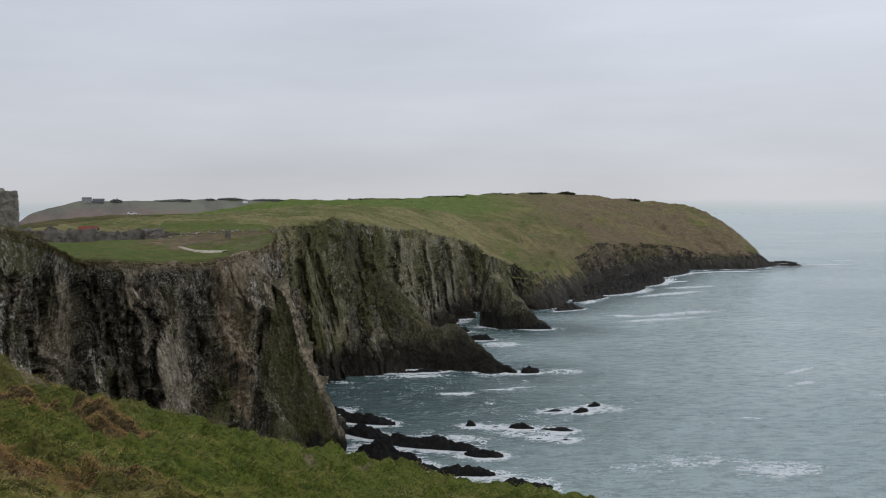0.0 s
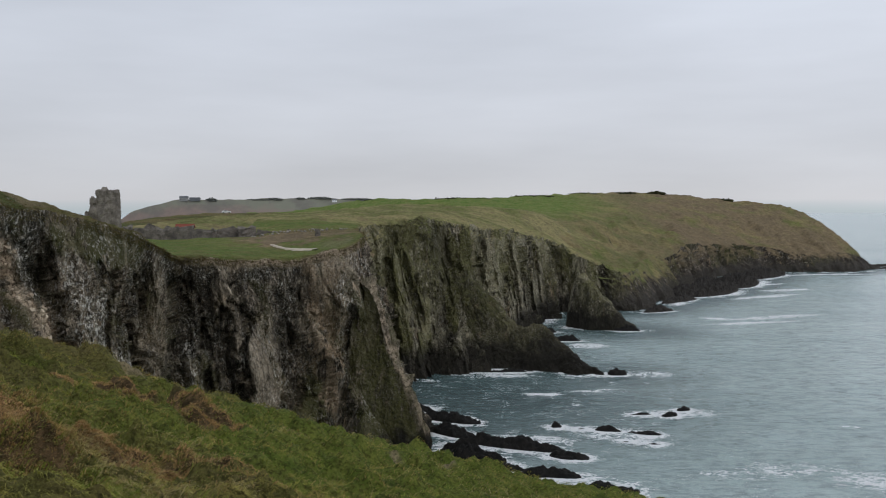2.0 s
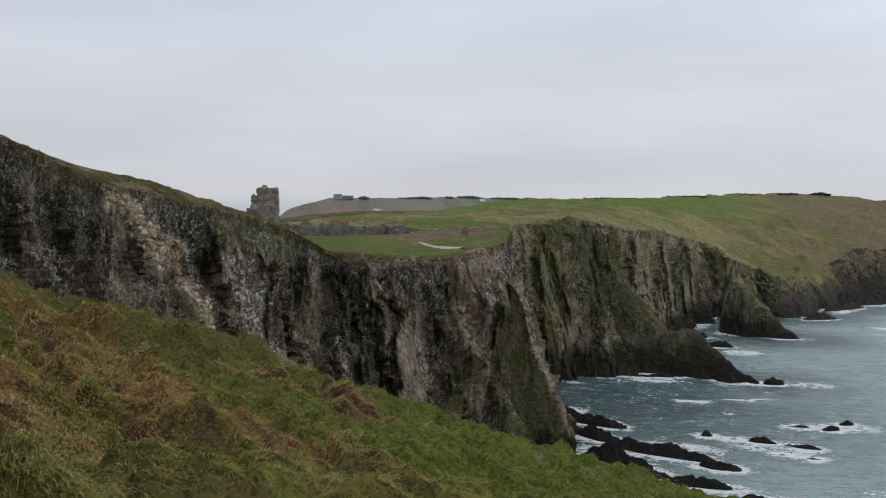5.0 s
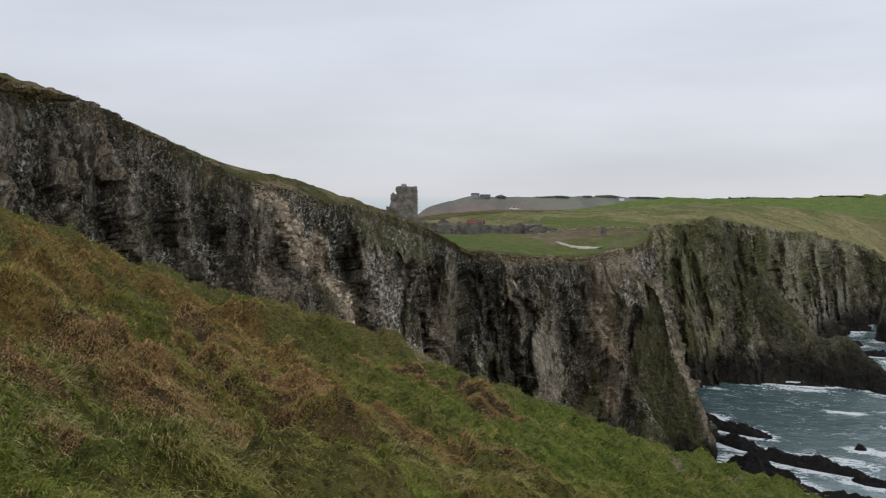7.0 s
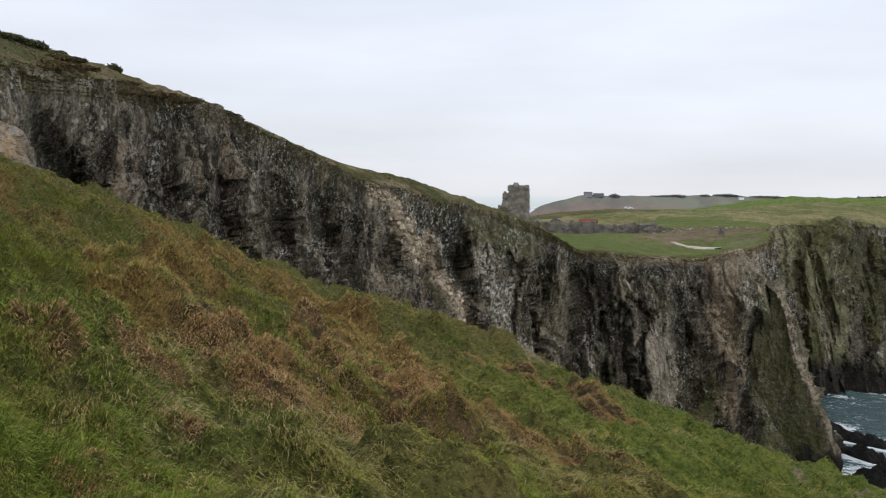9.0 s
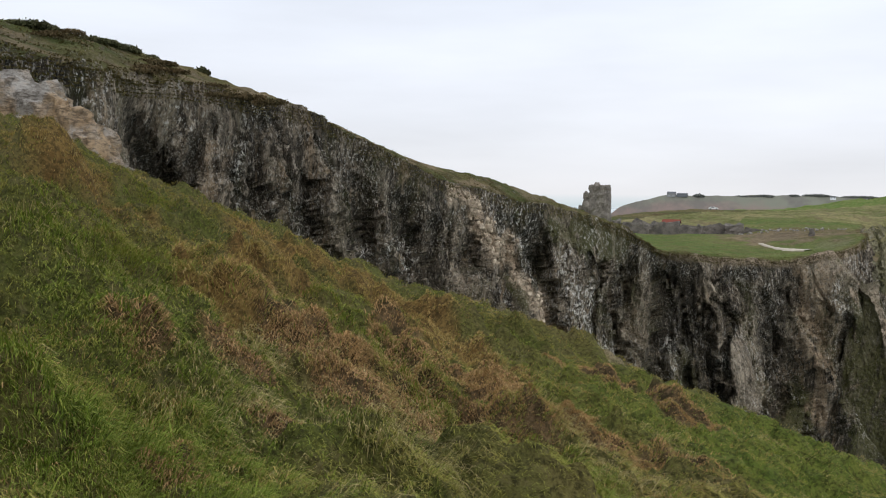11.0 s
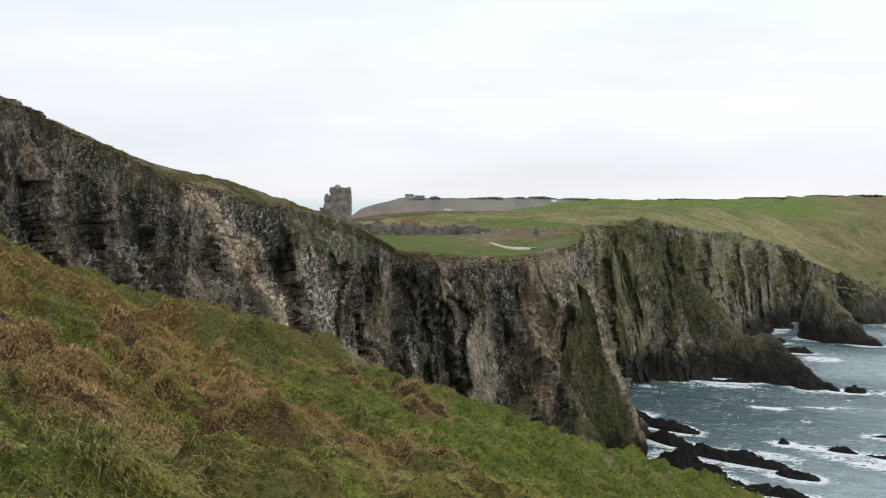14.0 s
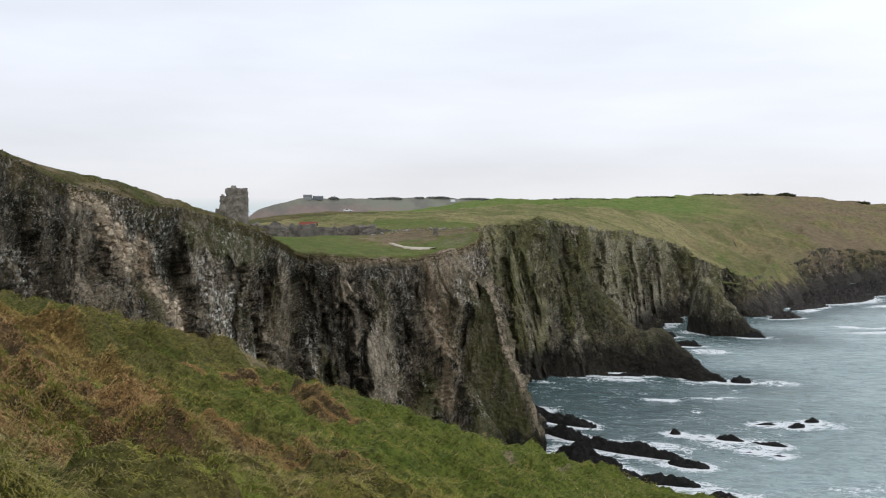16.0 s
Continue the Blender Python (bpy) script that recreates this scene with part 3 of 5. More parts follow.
NEAR_BACK = [(-140, 60, 76), (-150, 90, 74), (-150, 110, 72), (-150, 130, 66), (-130, 150, 57), (-110, 175, 51), (-100, 195, 48), (-90, 215, 47), (-80, 225, 46.5), (-64, 236, 46), (-48, 242, 46), (-48, 250, 46), (-52, 258, 46.5), (-55, 292, 50)]


NEAR = {}


def near_land():
    v, place = loft([NEAR_BASE, NEAR_RIM, NEAR_TOP, NEAR_BACK], 1150, (210, 34, 24))
    v, bed, z = carve(v, place, 1.0, 0.4, 1, 0.14, 1.0, 1.2, 0.14, 1.6)
    lumps = (np.maximum(0, fbm(v.reshape(-1, 3) * 0.35, 3)) * 0.4).reshape(v.shape[:2])
    v[:, :, 2] += lumps * smooth(1.0, 1.15, place)[:, None] * (1 - smooth(560, 640, np.arange(v.shape[1])))[None, :]
    x, y = v[:, :, 0], v[:, :, 1]
    # settle the hill to its crest line
    bear, far, up = bearings(v), np.hypot(x, y), place > 1.02
    sky = np.array(HILL_SKY)
    bins = np.arange(15.0, 58.0, 0.5)
    high = np.degrees(np.arctan2(v[:, :, 2] - 55, far))
    mine = np.array([high[up][np.abs(bear[up] - b) < 0.13].max() for b in bins])
    drop = np.tan(np.radians(np.interp(bins, sky[:, 0], sky[:, 1]))) - np.tan(np.radians(mine))
    drop = np.convolve(np.pad(drop, 2, mode="edge"), np.ones(5) / 5, "valid")
    v[:, :, 2] += np.interp(bear, bins, drop) * np.minimum(far, 200) * smooth(0.96, 1.12, place)[:, None] * smooth(14, 17, bear) * (1 - smooth(56, 62, bear))
    found = score(v, place, NEAR_MARKS, 150.0, 1, ("darken", "slab", "ochre", "guano", "scar", "moss", "crest", "sheet"))
    below = (place < 1.03)[:, None]
    front = below & (np.arange(x.shape[1]) < 960)[None, :]
    scar = found["scar"] * below
    lip = smooth(0.955, 0.985, place)[:, None] * (1 - smooth(1.01, 1.04, place))[:, None] * smooth(168, 178, y) * (1 - smooth(206, 212, y))
    bank = (1 - smooth(0.5, 1.2, np.hypot((x + 21) / 5, (y - 212) / 8))) * smooth(0.9, 1.0, place)[:, None]
    scar = np.maximum(scar, np.maximum(0.75 * lip, 0.3 * bank))
    earth = (1 - smooth(0.6, 1.3, np.hypot((x + 32) / 17, (y - 236) / 17) + 0.5 * fbm(v.reshape(-1, 3) * 0.25, 3).reshape(x.shape))) * smooth(0.95, 1.05, place)[:, None]
    scrub = (0.9 * smooth(-0.1, 0.35, fbm(v.reshape(-1, 3) * (0.12, 0.12, 0.3) + 15, 4)).reshape(x.shape)) * smooth(1.0, 1.08, place)[:, None] * (1 - smooth(150, 170, y))
    # whitened ledges under roosts
    guano = found["guano"] * below
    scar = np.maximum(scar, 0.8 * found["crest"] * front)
    moss = 1.2 * found["moss"] * front
    me = mesh_from("sea_cliff", v.reshape(-1, 3), grid_faces(*v.shape[:2]), M_CLIFF, soft=False, attrs={"scar": scar.ravel(), "moss": moss.ravel(), "bed": bed, "guano": guano.ravel(), "ochre": (found["ochre"] * front).ravel(), "darken": (found["darken"] * front).ravel(), "slab": (found["slab"] * front).ravel(), "wall": np.repeat(0.8 * (1 - smooth(0.93, 0.985, place)), x.shape[1]), "heath": (1.6 * earth + scrub).ravel(), "field": (0.6 * smooth(1.02, 1.1, place)[:, None] * smooth(170, 182, y) * (1 - earth)).ravel()})
    NEAR["v"], NEAR["place"], NEAR["scar"] = v, place, found["scar"] * (place < 0.99)[:, None]
    return tagged(new("sea_cliff", me), "dark grey slate sea cliff with grassy top", "cliff", kind="structure")


near_land()



def fin():
    """The leaning triangular rib at the point: a smooth mossy face, a pale worn edge and a blind side."""
    foot = [(-14.6, 206.0, 38.5), (-16.0, 203.5, 30), (-17.6, 200.0, 21), (-18.6, 194.0, 12), (-19.2, 190.0, 4), (-19.4, 188.5, -3)]
    edge = [(-13.2, 201.5, 38.4), (-10.6, 200.2, 31.8), (-8.5, 198.4, 24), (-5.6, 196.6, 17.3), (-2.2, 195.6, 10.0), (1.8, 195, -3)]
    back = [(-14.6, 207.0, 37.5), (-13.0, 209.0, 31.0), (-11.5, 211.0, 23), (-9.5, 212.0, 16.0), (-6.0, 213.0, 9.0), (-2.0, 214, -3)]
    v, place = loft([foot, edge, back], 150, (70, 40))
    n = grid_normals(v)
    if n[30, 70, 1] > 0:
        n = -n
    p = v.reshape(-1, 3)
    d = (fbm(p * (0.18, 0.18, 0.05), 3) * 1.0 + ridged(p * (0.45, 0.45, 0.09), 3) * 0.42 + fbm(p * 1.3, 3) * 0.22).reshape(v.shape[:2])
    d += 0.5 * np.exp(-((place - 1.0) / 0.05) ** 2)[:, None]
    v = v + n * d[..., None]
    streak = fbm(p * (0.5, 0.5, 0.1) + 3, 4).reshape(v.shape[:2])
    edge_here = np.exp(-((place[:, None] - 0.985 + 0.04 * streak) / 0.03) ** 2)
    face = (1 - smooth(0.9, 0.97, place))[:, None] * np.ones_like(streak)
    moss = face * (0.95 + 0.9 * streak) * smooth(0.02, 0.16, place)[:, None]
    pale = np.clip(edge_here * (0.75 + 0.9 * streak), 0, 1) * smooth(1, 8, v[:, :, 2])
    bare = (1 - smooth(0.04, 0.15, place))[:, None] * np.ones_like(streak)
    me = mesh_from("rock_fin", v.reshape(-1, 3), grid_faces(*v.shape[:2]), M_FIN, {"moss": moss.ravel(), "scar": 0.75 * pale.ravel(), "slab": (0.6 * bare).ravel(), "wall": np.ones(streak.size)}, soft=False)
    return tagged(new("rock_fin", me), "leaning mossy rock fin with a pale edge", "rock", kind="structure")


fin()

# ---- land: the mossy wall across the bay ----
BAY_BASE = [(-14, 262, -3), (-4, 276, -3), (6, 281, -3), (22, 297, -3), (32, 335, -3), (46, 390, -3), (70, 440, -3), (88, 450, -3), (112, 450, -3)]
BAY_RIM = [(-19, 250, 44), (-19, 289, 47.7), (-6, 305, 49.4), (8, 322, 48.8), (17, 340, 46.3), (41, 404, 41.8), (66, 450, 35), (84, 462, 26.2), (101, 470, 19)]
BAY_TOP = [(-36, 250, 46), (-36, 292, 49.5), (-20, 330, 50.5), (-5, 350, 51), (10, 370, 50.5), (34, 432, 46), (56, 480, 42), (79, 497, 32), (108, 502, 16)]
BAY_BACK = [(-85, 258, 48), (-78, 323, 49.9), (-58, 400, 50.7), (-43, 430, 51.8), (-13, 480, 54.6), (22, 490, 53), (60, 525, 50), (90, 545, 38), (125, 555, 22)]
BAY_FAR = [(-160, 280, 40), (-150, 380, 42), (-120, 480, 44), (-90, 560, 46), (-30, 600, 52), (20, 610, 53), (70, 620, 50), (110, 640, 40), (150, 640, 30)]
v, place = loft([BAY_BASE, BAY_RIM, BAY_TOP, BAY_BACK, BAY_FAR], 620, (150, 30, 30, 14))
v, bed, z = carve(v, place, 0.6, 0.9, 2, 0.03, 1.5, 5.5, 0.32, 1.3)
# the cut hollows and grooves here also carry their shade as dark colour
BAY_MARKS = [("darken", 2.6, 8, [(2.25, 45), (2.5, 29), (2.2, 16), (2.2, 4)]), ("moss", 2.4, -4, [(1.35, 37), (0.9, 28), (0.0, 20), (0.2, 8)]), ("darken", 4.2, 6, [(-0.8, 44), (-1.0, 26), (-1.0, 10)]),
             ("darken", 1.4, 4, [(0.7, 30), (0.75, 16)]), ("moss", 2.2, -4, [(-2.5, 46), (-2.65, 34), (-2.7, 22)]), ("darken", 1.8, 5, [(-3.4, 40), (-3.5, 25)]),
             ("slab", 1.5, -5, [(-4.0, 39), (-4.1, 20)]), ("slab", 1.8, -4, [(-4.65, 39), (-4.75, 24), (-4.8, 8)]), ("darken", 1.3, 3, [(-5.2, 38), (-5.25, 8)]), ("slab", 2.0, -5, [(-5.85, 38), (-5.95, 22), (-6.05, 6)]),
             ("darken", 1.6, 3, [(-6.5, 38), (-6.6, 6)]), ("slab", 1.6, -5, [(-7.1, 37), (-7.2, 24), (-7.25, 10)]), ("darken", 1.6, 3, [(-8.1, 32), (-8.4, 22), (-8.6, 10)]),
             ("slab", 1.0, -2, [(3.0, 43), (2.9, 34)])]
BAY_MARKS += [("sheet", 6.5, 0, [(1.2, 36), (0.6, 24), (0.3, 8)]), ("sheet", 5.0, 0, [(-1.0, 42), (-1.2, 10)]), ("sheet", 4.0, 0, [(-4.6, 38), (-4.8, 8)]), ("sheet", 4.0, 0, [(-5.9, 36), (-6.0, 6)]), ("sheet", 4.0, 0, [(-7.1, 34), (-7.3, 10)]), ("moss", 4.5, 0, [(1.9, 24), (1.4, 10)]), ("moss", 3.0, 0, [(-1.9, 40), (-1.9, 14)])]
found = score(v, place, BAY_MARKS, 330.0, 2, ("darken", "slab", "moss", "sheet"))
low = (place < 1.0)[:, None]
bay_moss = (smooth(0.25, 0.8, place)[:, None] * (0.55 + 0.9 * fbm(np.stack([v[:, :, 0] * 0.09, v[:, :, 1] * 0.03, v[:, :, 2] * 0.012], -1).reshape(-1, 3), 3).reshape(v.shape[:2]))).ravel()
bay = new("bay_cliff", mesh_from("bay_cliff", v.reshape(-1, 3), grid_faces(*v.shape[:2]), M_BAY, soft=False, attrs={"bed": bed, "moss": np.maximum(bay_moss * 0.8, 1.3 * (found["moss"] * low).ravel()), "darken": (0.45 * found["darken"] * low).ravel(), "slab": (found["slab"] * low).ravel(), "wall": np.repeat(0.7 * (1 - smooth(0.86, 0.97, place)), v.shape[1])}))
NEAR["bay"] = v[place > 1.0].reshape(-1, 3)
tagged(bay, "dark mossy sea cliff under a green plateau", "cliff", kind="structure")

# ---- land: the long green headland ----
HEAD_BASE = [(60, 510, 20), (82, 470, -3), (98, 448, -3), (116, 457, -3), (135, 490, -3), (170, 566, -3), (206, 640, -3), (268, 702, -3), (310, 702, -3), (347, 708, -3), (388, 742, -3)]
HEAD_SHORE = [(98, 446, 0), (116, 455, 0), (138, 486, 0), (188, 546, 0), (226, 610, 0), (272, 688, 0), (310, 699, 0), (347, 706, 0), (388, 742, 0)]
HEAD_RIM = [(48, 535, 32), (74, 490, 24), (92, 462, 19), (108, 472, 20), (125, 516, 20), (160, 586, 23), (198, 658, 26), (258, 722, 25), (305, 718, 16), (345, 725, 14), (381, 745, 3)]
HEAD_MID = [(-20, 610, 46), (50, 545, 47), (70, 540, 45), (100, 580, 43), (125, 640, 43), (170, 715, 47), (218, 770, 49), (277, 790, 43), (320, 795, 37), (352, 768, 25), (377, 750, 5)]
HEAD_RIDGE = [(-160, 800, 40), (-60, 760, 57.0), (0, 730, 58.2), (81, 796, 60.7), (134, 839, 63.6), (180, 860, 65), (225, 871, 65), (288, 853, 58), (339, 834, 52), (364, 801, 33.6), (378, 757, 6)]
HEAD_BACK = [(-200, 1000, 45), (-100, 1000, 45), (0, 1000, 45), (90, 1050, 40), (160, 1050, 30), (220, 1000, 10), (270, 980, 5), (330, 940, 0), (370, 880, -2), (385, 830, -3), (384, 762, -3)]
v, place = loft([HEAD_BASE, HEAD_RIM, HEAD_MID, HEAD_RIDGE, HEAD_BACK], 420, (44, 50, 50, 12))
plain_slope = v.copy()
v, bed, z = carve(v, place, 0.55, 1.4, 3, 0.05, 2.2, 0.0, 0.2)
wander = np.stack([v[:, :, 0] * 0.022, v[:, :, 1] * 0.007, v[:, :, 0] * 0], -1).reshape(-1, 3)
run = smooth(0.35, 1.0, ridged(wander, 3)).reshape(v.shape[:2]) * smooth(0.7, 1.15, place)[:, None] * (1 - smooth(1.7, 2.3, place))[:, None]
v[:, :, 2] -= 4.0 * run
# grassy noses that run down to the shore shelf, and the bare faces between them
nose = np.maximum(smooth(96, 108, plain_slope[:, :, 0]) * (1 - smooth(140, 158, plain_slope[:, :, 0])), 0.8 * smooth(255, 285, plain_slope[:, :, 0]))
v += (plain_slope - v) * (0.75 * nose * (place < 1.0)[:, None] * smooth(0.2, 0.5, place)[:, None])[..., None]
heath = 0.4 + 0.6 * smooth(130, 215, v[:, :, 0]) + 0.1 * (1 - smooth(1.2, 1.9, place[:, None]))
field = smooth(2.0, 2.45, place[:, None]) * (1 - smooth(105, 200, v[:, :, 0]))
heath *= 1 - field
headland = new("headland", mesh_from("headland", v.reshape(-1, 3), grid_faces(*v.shape[:2]), M_HEAD, {"heath": heath.ravel(), "field": field.ravel(), "bed": bed, "wall": ((0.7 * (1 - smooth(0.6, 1.04, place)))[:, None] * (1 - 0.95 * nose * smooth(0.25, 0.5, place)[:, None])).ravel()}))
tagged(headland, "long green headland with brown heather slopes", "headland", kind="structure")


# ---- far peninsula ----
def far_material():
    m, n = material("far_heath_hazed")
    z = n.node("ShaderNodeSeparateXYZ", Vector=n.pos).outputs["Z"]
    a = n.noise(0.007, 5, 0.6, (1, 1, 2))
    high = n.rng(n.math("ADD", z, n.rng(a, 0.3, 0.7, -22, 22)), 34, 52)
    # haze of distance put into these paler, greyer base colours
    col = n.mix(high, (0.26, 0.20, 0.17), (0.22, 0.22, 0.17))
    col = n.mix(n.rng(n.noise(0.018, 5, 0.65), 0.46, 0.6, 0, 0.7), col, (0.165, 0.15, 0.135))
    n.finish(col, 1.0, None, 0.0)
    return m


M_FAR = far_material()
FAR_BASE = [(-600, 1690, -3), (-560, 1690, -3), (-478, 1690, -3), (-360, 1690, -3), (-200, 1690, -3), (-90, 1690, -3), (60, 1690, -3), (400, 1690, -3)]
FAR_RIDGE = [(-600, 1704, 5), (-560, 1712, 38), (-478, 1735, 61), (-364, 1763, 63), (-207, 1788, 66), (-93, 1798, 62.5), (60, 1800, 58), (400, 1850, 50)]
FAR_BACK = [(-600, 1800, -3), (-560, 1900, -3), (-478, 1950, -3), (-360, 1950, -3), (-200, 1950, -3), (-90, 1950, -3), (60, 1950, -3), (400, 1950, -3)]
v, place = loft([FAR_BASE, FAR_RIDGE, FAR_BACK], 160, (30, 10))
v[:, :, 2] += (fbm(v.reshape(-1, 3) * 0.02, 4) * 3).reshape(v.shape[:2]) * smooth(0, 0.3, place)[:, None]
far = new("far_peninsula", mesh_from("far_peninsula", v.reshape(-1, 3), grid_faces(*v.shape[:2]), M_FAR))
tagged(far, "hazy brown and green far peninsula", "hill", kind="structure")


# ---- spurs, stacks and reefs ----
def spur(name, line, widths, mat, label, seed, rough=1.0, n=90, kind="structure", crest=1.25, m=61, beds=0.0, wet=0.55):
    """A rock rib: a ridge line falling to the sea on both sides."""
    c = spline(line, n)
    w = np.interp(np.linspace(0, len(widths) - 1, n), np.arange(len(widths)), widths)
    t = np.gradient(c[:, :2], axis=0)
    t /= np.linalg.norm(t, axis=1)[:, None] + 1e-9
    side = np.stack([t[:, 1], -t[:, 0]], 1)
    a = np.linspace(-1, 1, m)
    v = np.zeros((m, n, 3))
    for i, u in enumerate(a):
        v[i, :, :2] = c[:, :2] + side * (w * np.sign(u) * abs(u) ** 0.8)[:, None]
        v[i, :, 2] = -3 + (c[:, 2] + 3) * (1 - abs(u) ** crest)
    nor = grid_normals(v)
    if nor[m // 2, n // 2, 2] < 0:
        nor = -nor
    p = v.reshape(-1, 3) + seed * 13.1
    d = (fbm(p * (0.12, 0.12, 0.05), 4) * 1.5 + ridged(p * (0.35, 0.35, 0.12), 2) * 0.5 + fbm(p * 1.1, 2) * 0.2).reshape(m, n) * rough
    if beds:
        # broken beds, dipping to one side, each a step proud of the next
        dip = (p * (0.35, 0.25, 1.0)).sum(1) / 0.75 + fbm(p * 0.5, 3) * 1.1
        d = d + beds * ((dip - np.floor(dip)) - 0.5 + 0.9 * facets(p[:, 0] + p[:, 1], np.floor(dip) * 1.3, seed, 1.5, 1.0, 0.2)).reshape(m, n)
    v = v + nor * d[..., None]
    moss = (0.15 + 0.5 * smooth(5, 18, v[:, :, 2])) * (0.6 + 0.8 * fbm(p * 0.06, 3).reshape(m, n))
    # darkening of the whole rib, broken by noise, weaker above 14 m
    darken = np.clip(wet + 0.5 * fbm(p * (0.08, 0.08, 0.03) + 4, 3), 0, 0.9).reshape(m, n) * (1 - 0.6 * smooth(14, 24, v[:, :, 2]))
    return tagged(new(name, mesh_from(name, v.reshape(-1, 3), grid_faces(m, n), mat, soft=False, attrs={"moss": moss.ravel(), "darken": darken.ravel(), "wall": np.full(m * n, 0.6)})), label, "rock spur", kind=kind)


spur("rock_spur", [(8, 322, 34), (17, 316, 27), (25, 310, 18.5), (32, 305, 12.2), (37, 301, 12.6), (41.5, 297.5, 11.2), (46, 292, 6.0), (50, 288, 3.2), (57, 283.5, 0.5), (60, 282, -3)], [20, 20, 19, 17, 15, 13, 9, 7, 4, 1], M_SPUR, "mossy rock spur running out into the sea", 4, n=150, m=91, wet=0.4)
spur("sea_stack", [(66.4, 398, -3), (67, 396.5, 17), (69, 393.5, 23), (73, 390.5, 20), (79, 387.5, 12), (85, 385.5, 5), (91, 384, 0.5), (94, 383, -3)], [3, 4, 5, 5.5, 5.5, 4.5, 3, 1], M_BAY, "leaning mossy sea stack in the surf", 5, 0.9, crest=3.4, wet=0.1)


def reef(x, y, lx, ly, h, turn, seed):
    """A low wet rock: a spiky heightfield under water at its rim."""
    ly, h = ly * 0.75, h * 0.72
    nx, ny = max(18, min(150, int(lx * 4.5))), max(12, int(ly * 4.5))
    gx, gy = np.meshgrid(np.linspace(-1, 1, nx), np.linspace(-1, 1, ny))
    r = np.hypot(gx, gy)
    p = np.stack([gx * lx / 2, gy * ly / 2, np.full_like(gx, seed * 7.7)], -1).reshape(-1, 3)
    k = (fbm(p * (0.22, 0.5, 1), 3) * 0.7 + ridged(p * (0.4, 0.9, 1), 3) * 0.36 + facets(p[:, 0] + p[:, 1] * 0.3, p[:, 1], seed, 2.6, 1.3, 0.3) * 0.2).reshape(gx.shape)
    z = h * (0.95 * (1 - r ** 1.8) + k * (1 - 0.5 * r ** 2)) - 0.15
    if ly > 15:
        z = np.where(r < 0.8, np.maximum(z, np.maximum(0.5, 0.9 + 0.5 * k)), z)
    z = np.where(r > 0.98, np.minimum(z, -0.8), np.maximum(z, -1.2))
    c, s_ = math.cos(radians(turn)), math.sin(radians(turn))
    v = np.stack([x + gx * lx / 2 * c - gy * ly / 2 * s_, y + gx * lx / 2 * s_ + gy * ly / 2 * c, z], -1)
    ob = new("sea_rock", mesh_from("sea_rock", v.reshape(-1, 3), grid_faces(ny, nx), M_SHELF if y > 430 else M_REEF))
    return tagged(ob, "low black wet rock awash in surf", "rock", "reef rocks in the bay")


REEFS = [(5, 225, 20, 7, 2.0, -28), (6, 211, 15, 7, 2.2, -45), (19, 199, 26, 7, 2.6, -22), (31, 190, 9, 5, 1.6, -15), (10, 191, 18, 8, 3.0, -40),
         (25, 177, 13, 6, 2.0, -12), (16, 182, 10, 5, 1.5, -25), (35, 167, 12, 5, 1.8, -8), (32, 216, 3, 2.4, 1.6, 0), (38, 213.5, 4, 2, 0.8, 0), (44, 212, 7, 3, 1.5, -10), (52, 209.5, 9, 3, 1.3, -14),
         (51.5, 200, 4.5, 1.8, 0.8, -5), (46, 202, 2.5, 1, 0.4, 0), (56, 229, 6, 1.8, 0.7, 0), (63, 227, 5, 3, 1.3, 20), (68.5, 233.5, 4, 2.2, 1.2, 10), (61.5, 283, 6.5, 4, 2.3, 0), (56, 354, 13, 5, 2.2, -10),
         (49, 378, 14, 8, 3, 0), (142, 495, 36, 9, 3.2, 42), (118, 448, 18, 8, 3.5, 20), (170, 543, 74, 42, 6.0, 45), (211, 602, 78, 40, 6.0, 62), (252, 665, 80, 34, 5.0, 48), (193, 607, 34, 22, 4.0, 55), (392, 738, 22, 6, 2.4, -20), (398, 768, 34, 6, 2.2, -10), (86, 382, 14, 6, 2.5, -10), (27, 288, 20, 5, 1.2, 5), (-2, 236, 10, 6, 1.6, -40)]
for i, r in enumerate(REEFS):
    reef(*r, i)


